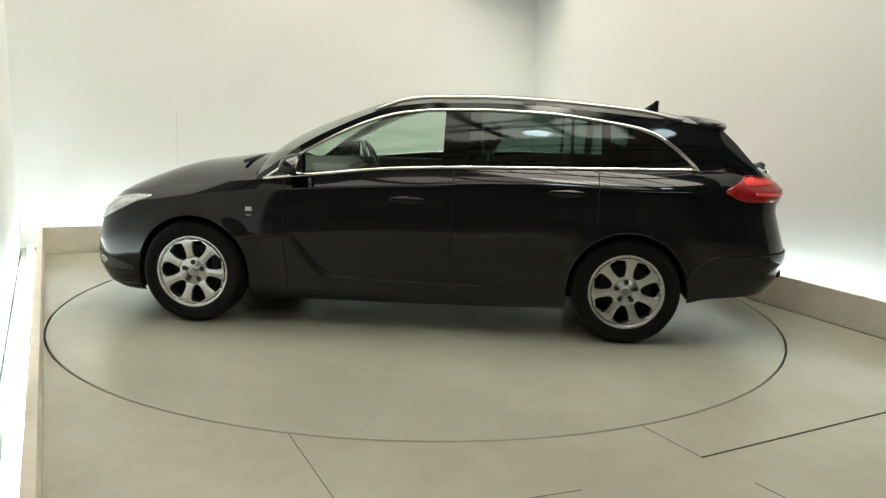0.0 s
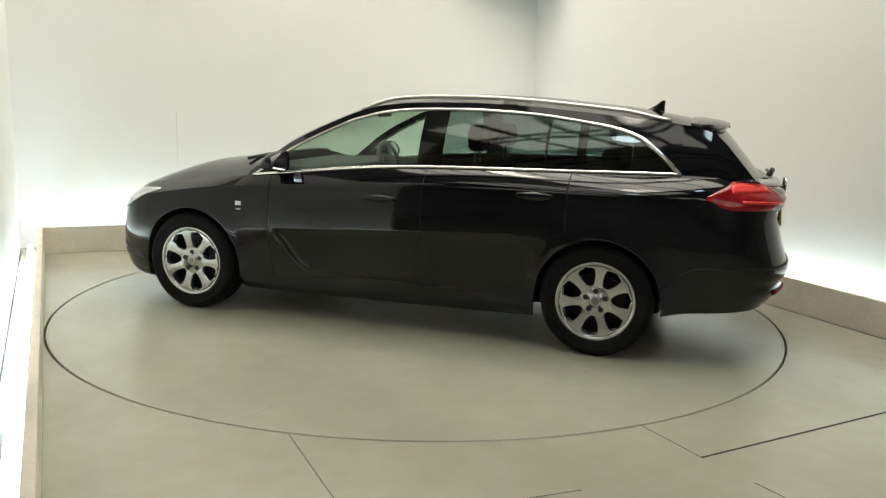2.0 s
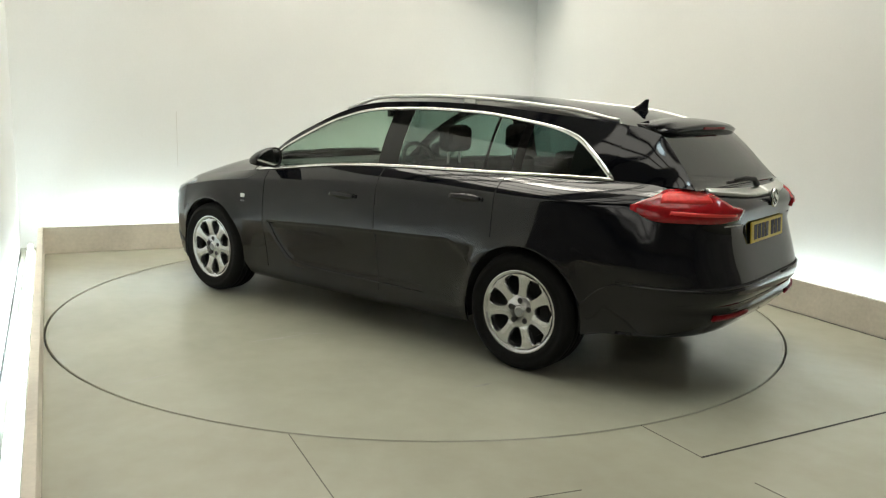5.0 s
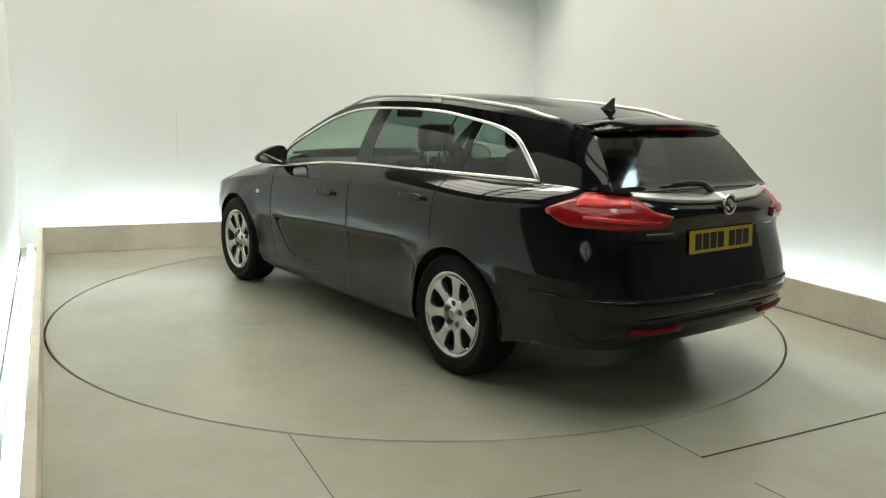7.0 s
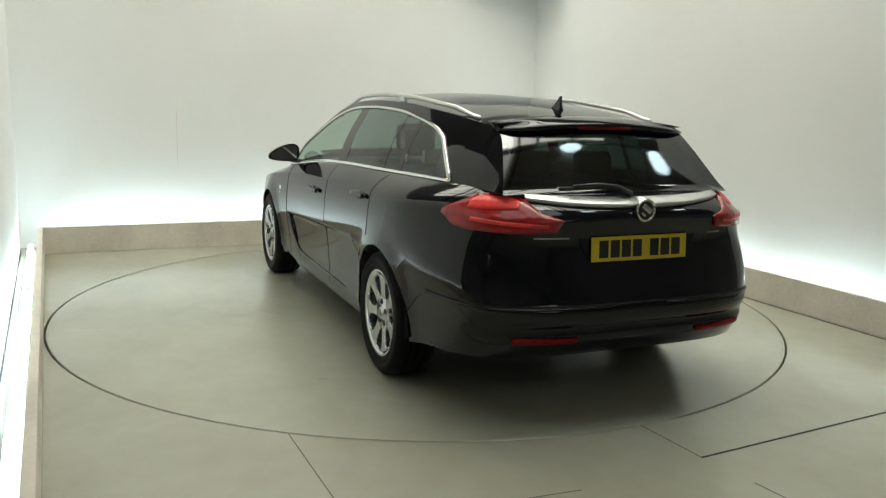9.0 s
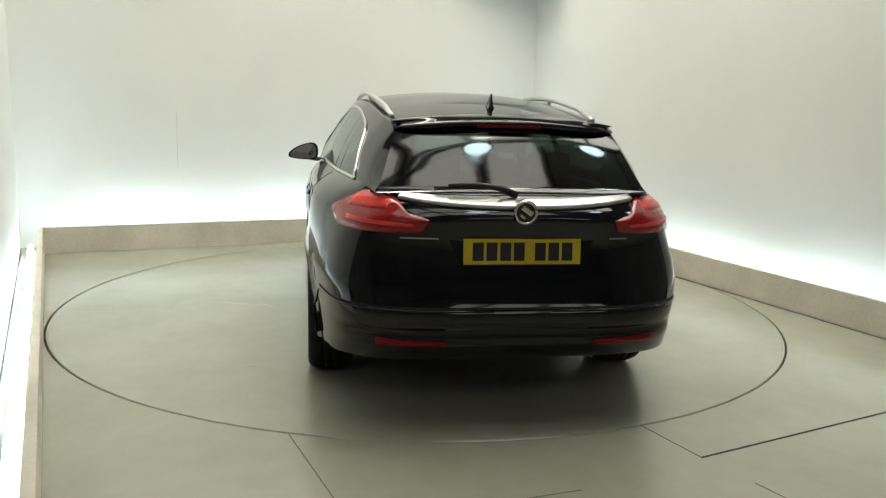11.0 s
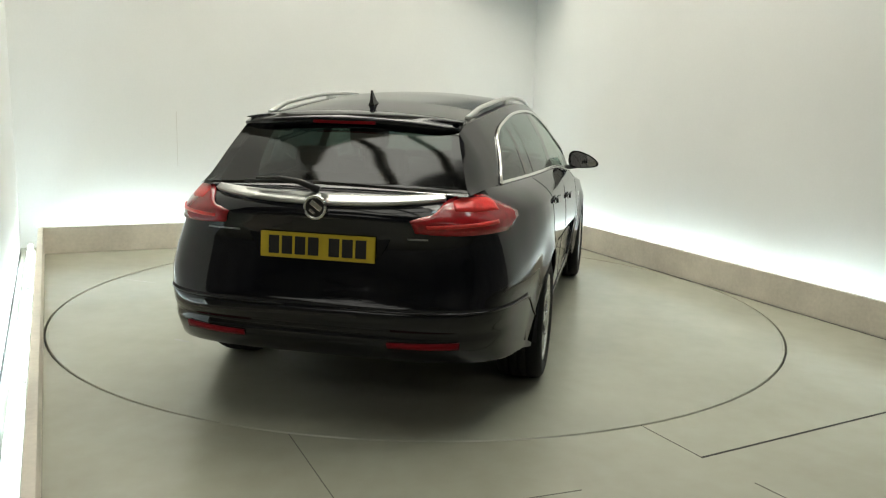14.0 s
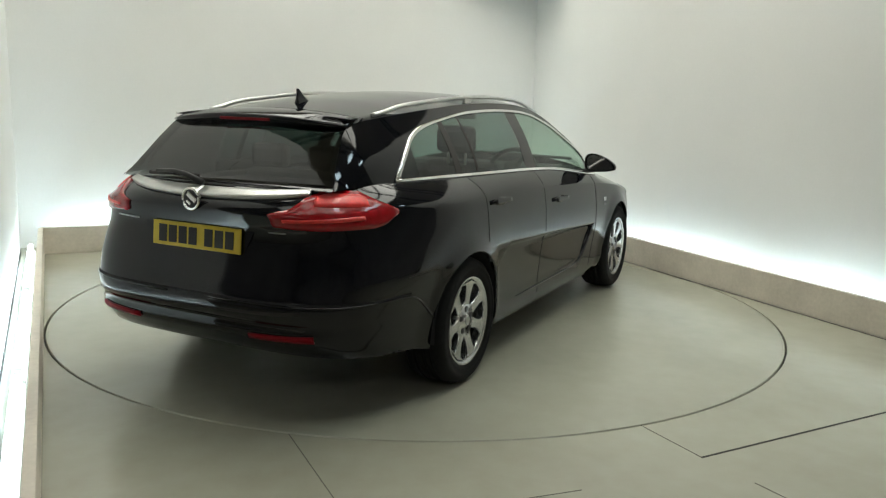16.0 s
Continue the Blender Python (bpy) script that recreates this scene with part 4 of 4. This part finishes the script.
    add_tube(bm, [(-2.315, 0.02, 1.055), (-2.325, 0.10, 1.088), (-2.312, 0.20, 1.100), (-2.300, 0.32, 1.094)], [0.018, 0.014, 0.011, 0.008], 8)
    wiper = part("rear_wiper", bm, M_TRIM, car, "black rear wiper", smooth=True)
    bm = bmesh.new()
    add_tube(bm, [(-2.290, 0.06, 1.084), (-2.298, 0.22, 1.086), (-2.282, 0.38, 1.080)], 0.009, 6)
    part("wiper_blade", bm, M_TRIM, wiper, smooth=True)
    # front wipers at the foot of the screen
    for y0 in (0.55, -0.05):
        bm = bmesh.new()
        add_tube(bm, [(1.13, y0, 1.02), (1.10, y0 - 0.25, 1.04), (1.09, y0 - 0.55, 1.035)], 0.012, 6)
        part("front_wiper", bm, M_TRIM, car, smooth=True)
    # closed underside and inner shell
    bm = bmesh.new()
    add_box(bm, (3.65, 1.20, 0.34), (0.08, 0, 0.37), 0.05)
    add_box(bm, (1.95, 1.66, 0.20), (0, 0, 0.30), 0.03)
    add_box(bm, (0.45, 1.10, 0.18), (-1.95, 0, 0.50), 0.04)
    part("underbody", bm, M_UNDER, car)


def build_cabin(car):
    # front seats, rear bench, dash, wheel and mirror
    def seat_back(name, x, y, w, z0, z1, lean, thick=0.13):
        m = Matrix.Translation((x, y, z0)) @ Matrix.Rotation(radians(-lean), 4, "Y")
        return part(name, box((thick, w, z1 - z0), (0, 0, (z1 - z0) / 2), 0.05, m), M_SEAT, car, smooth=False)
    for y in (0.37, -0.37):
        sb = seat_back("front_seat", -0.30, y, 0.50, 0.55, 1.10, 16)
        part("seat_cushion", box((0.52, 0.52, 0.16), (0.0, y, 0.58), 0.05), M_SEAT, sb)
        part("headrest", box((0.10, 0.26, 0.17), (-0.50, y, 1.22), 0.04), M_SEAT, sb)
        for dy in (-0.06, 0.06):
            part("headrest_post", box((0.012, 0.012, 0.10), (-0.49, y + dy, 1.11), 0.0), M_SATIN, sb)
    bench = seat_back("rear_seat", -1.15, 0.0, 1.26, 0.55, 1.06, 20, 0.15)
    part("seat_cushion", box((0.5, 1.26, 0.16), (-0.9, 0, 0.57), 0.05), M_SEAT, bench)
    for y in (0.40, 0.0, -0.40):
        part("headrest", box((0.09, 0.24, 0.14), (-1.36, y, 1.12), 0.035), M_SEAT, bench)
    part("load_cover", box((0.72, 1.10, 0.02), (-1.75, 0, 0.99), 0.004), M_DASH, car)
    part("cabin_floor", box((3.2, 1.36, 0.03), (-0.45, 0, 0.47), 0.0), M_UNDER, car)
    part("dashboard", box((0.55, 1.46, 0.34), (0.82, 0, 0.82), 0.08), M_DASH, car)
    bm = bmesh.new()
    turn = Matrix.Translation((0.42, -0.37, 0.95)) @ Matrix.Rotation(radians(-66), 4, "Y")
    ring = [turn @ Vector((0.185 * math.cos(2 * math.pi * k / 28), 0.185 * math.sin(2 * math.pi * k / 28), 0)) for k in range(29)]
    add_tube(bm, ring, 0.017, 8, cap=False)
    wheel = part("steering_wheel", bm, M_DASH, car, "dark steering wheel", smooth=True)
    part("wheel_hub", box((0.16, 0.13, 0.05), (0, 0, 0), 0.02, turn), M_DASH, wheel)
    for a in (90, 210, 330):
        part("wheel_spoke", box((0.12, 0.035, 0.02), (0.11, 0, 0), 0.006, turn @ Matrix.Rotation(radians(a), 4, "Z")), M_DASH, wheel)
    part("steering_column", add_tube(bmesh.new(), [(0.43, -0.37, 0.945), (0.72, -0.37, 0.82)], 0.045, 10), M_DASH, wheel)
    part("rear_view_mirror", box((0.03, 0.22, 0.065), (0.33, 0, 1.36), 0.012), M_TRIM, car)
    for s in (1, -1):
        part("door_lining", box((2.1, 0.03, 0.42), (-0.25, s * 0.765, 0.78), 0.01), M_DASH, car)
        part("load_lining", box((0.95, 0.03, 0.45), (-1.72, s * 0.60, 0.80), 0.01), M_DASH, car)
    part("tailgate_lining", box((0.03, 1.06, 0.40), (-2.24, 0, 0.82), 0.01), M_DASH, car)
    # inner trim round the load space hides the rear of the side glass
    for s in (1, -1):
        bm = bmesh.new()
        rows = []
        for x in np.linspace(-1.52, -2.12, 12):
            rows.append([Vector((x, s * (house_point(x, z).y - 0.06), z)) for z in np.linspace(belt_z(x) - 0.06, max(edge_z(x) - 0.03, belt_z(x)), 8)])
        from_grid(bm, rows)
        part("pillar_trim", tidy(bm), M_DASH, car, smooth=True)
    # light roof lining
    bm = bmesh.new()
    from_grid(bm, [[Vector((x, (edge_y(x) - 0.05) * t, edge_z(x) - 0.012 + 0.03 * (1 - t * t))) for t in np.linspace(-1, 1, 9)] for x in np.linspace(0.22, -1.9, 24)])
    part("roof_lining", tidy(bm), material("roof_lining_cloth", (0.30, 0.30, 0.28), 0.9, vary=0.1), car, smooth=True)


def build_wheel(car, ax, s):
    """Tyre, seven-spoke rim, dark nut holes and brake; the outer face looks to s."""
    hub = new("wheel")
    hub.parent = car
    hub.location = (ax, s * (0.825 if ax > 0 else 0.805), WHEEL_Z)
    if s < 0:
        hub.rotation_euler = (0, 0, math.pi)
    bm = bmesh.new()
    r = WHEEL_R
    prof = [(0.222, -0.10), (0.232, -0.112), (0.27, -0.118), (0.305, -0.113), (0.322, -0.098), (r - 0.002, -0.075), (r, -0.05)]
    for g in (-0.045, -0.002, 0.042):
        prof += [(r, g - 0.008), (r - 0.008, g - 0.005), (r - 0.008, g + 0.003), (r, g + 0.006)]
    prof += [(r, 0.06), (r - 0.002, 0.075), (0.322, 0.098), (0.305, 0.113), (0.285, 0.118), (0.283, 0.1155), (0.262, 0.1175), (0.240, 0.111), (0.230, 0.101), (0.222, 0.095)]
    add_lathe(bm, prof, 64)
    bmesh.ops.recalc_face_normals(bm, faces=bm.faces)
    part("tyre", bm, M_TYRE, hub, "black rubber tyre", smooth=True)
    bm = bmesh.new()
    add_lathe(bm, [(0.198, -0.09), (0.203, 0.04), (0.207, 0.085), (0.211, 0.097), (0.222, 0.103), (0.231, 0.108), (0.2345, 0.104), (0.228, 0.085), (0.222, -0.09)], 64)
    bmesh.ops.recalc_face_normals(bm, faces=bm.faces)
    rim = part("rim", bm, M_ALLOY, hub, "silver seven-spoke alloy rim", smooth=True)
    spoke_rows = []
    for rr, hw, o in ((0.050, 0.026, 0.082), (0.078, 0.0345, 0.086), (0.092, 0.0345, 0.088), (0.104, 0.0285, 0.090), (0.125, 0.0268, 0.092), (0.145, 0.0272, 0.094), (0.165, 0.0300, 0.096), (0.182, 0.0340, 0.098), (0.196, 0.0400, 0.099), (0.204, 0.050, 0.099), (0.209, 0.083, 0.099), (0.219, 0.098, 0.099)):
        rr, hw = rr * 0.967, hw * 0.967
        dip = rr * (1 - math.cos(hw / rr)) if rr > 0.15 else 0
        spoke_rows.append([(-hw, o - 0.035, rr - dip), (-hw, o - 0.006, rr - dip), (-hw * 0.86, o, rr - dip * 0.75), (0, o + 0.0015, rr), (hw * 0.86, o, rr - dip * 0.75), (hw, o - 0.006, rr - dip), (hw, o - 0.035, rr - dip)])
    first = None
    for k in range(7):
        if first is None:
            bm = bmesh.new()
            vs = from_grid(bm, spoke_rows, close=True)
            bmesh.ops.recalc_face_normals(bm, faces=bm.faces)
            ob = part("spoke", bm, M_ALLOY, rim)
            first = ob.data
        else:
            ob = new("spoke", first)
            ob.parent = rim
        ob.rotation_euler = (0, 2 * math.pi * k / 7 + (0.185 if ax > 0 else -0.12), 0)
    bm = bmesh.new()
    add_lathe(bm, [(0.094, 0.05), (0.094, 0.084), (0.086, 0.0885), (0.036, 0.088), (0.034, 0.094), (0.030, 0.098), (0.0005, 0.099)], 40)
    bmesh.ops.recalc_face_normals(bm, faces=bm.faces)
    part("hub_cap", bm, M_ALLOY, rim, smooth=True)
    bm = bmesh.new()
    bmesh.ops.create_cone(bm, cap_ends=True, segments=24, radius1=0.024, radius2=0.023, depth=0.003, matrix=Matrix.Translation((0, 0.1, 0)) @ Matrix.Rotation(radians(-90), 4, "X"))
    part("hub_emblem", bm, M_DULL, rim, "grey round emblem")
    # black discs stand in for the shade inside the nut holes
    nut = None
    for k in range(5):
        a = 2 * math.pi * (k + 0.25) / 5
        if nut is None:
            bm = bmesh.new()
            bmesh.ops.create_cone(bm, cap_ends=True, segments=12, radius1=0.0165, radius2=0.0155, depth=0.008, matrix=Matrix.Translation((0, 0.0875, 0)) @ Matrix.Rotation(radians(-90), 4, "X"))
            ob = part("nut_hole_disc", bm, M_TRIM, rim)
            nut = ob.data
        else:
            ob = new("nut_hole_disc", nut)
            ob.parent = rim
        ob.location = (0.061 * math.cos(a), 0, 0.061 * math.sin(a))
    bm = bmesh.new()
    add_lathe(bm, [(0.0005, 0.02), (0.08, 0.02), (0.085, 0.012), (0.155, 0.012), (0.157, -0.01), (0.0005, -0.01)], 40)
    bmesh.ops.recalc_face_normals(bm, faces=bm.faces)
    disc = part("brake_disc", bm, M_BRAKE, hub, "dark steel brake disc")
    part("caliper", box((0.07, 0.07, 0.15), (-0.13 * s, 0.01, 0.02), 0.015), M_BRAKE, disc)
    bm = bmesh.new()
    bmesh.ops.create_cone(bm, cap_ends=True, segments=40, radius1=0.21, radius2=0.21, depth=0.01, matrix=Matrix.Translation((0, -0.06, 0)) @ Matrix.Rotation(radians(90), 4, "X"))
    part("backing_plate", bm, M_UNDER, hub)


def build_car():
    car = thing("car", "glossy black estate car with chrome window strips on the turntable", "car")
    build_body(car)
    build_body_details(car)
    build_cabin(car)
    for ax in (AXLE_F, AXLE_R):
        for s in (1, -1):
            build_wheel(car, ax, s)
    for ob in car.children:
        ob.location.x += CAR_SHIFT[0]
        ob.location.y += CAR_SHIFT[1]
    return car


car = build_car()


def turn_at(t):
    """The car's heading in degrees at t seconds."""
    return 173.044 - 6.40697 * t - 0.047738 * t * t + 0.00078474 * t ** 3


def motions():
    times = [0.5 * k for k in range(33)]
    walk(car, [(t, pose(0, 0, 0, 0, 0, turn_at(t))) for t in times])
    walk(turntable, [(t, pose(0, 0, 0, 0, 0, turn_at(t) - turn_at(0))) for t in times])


motions()
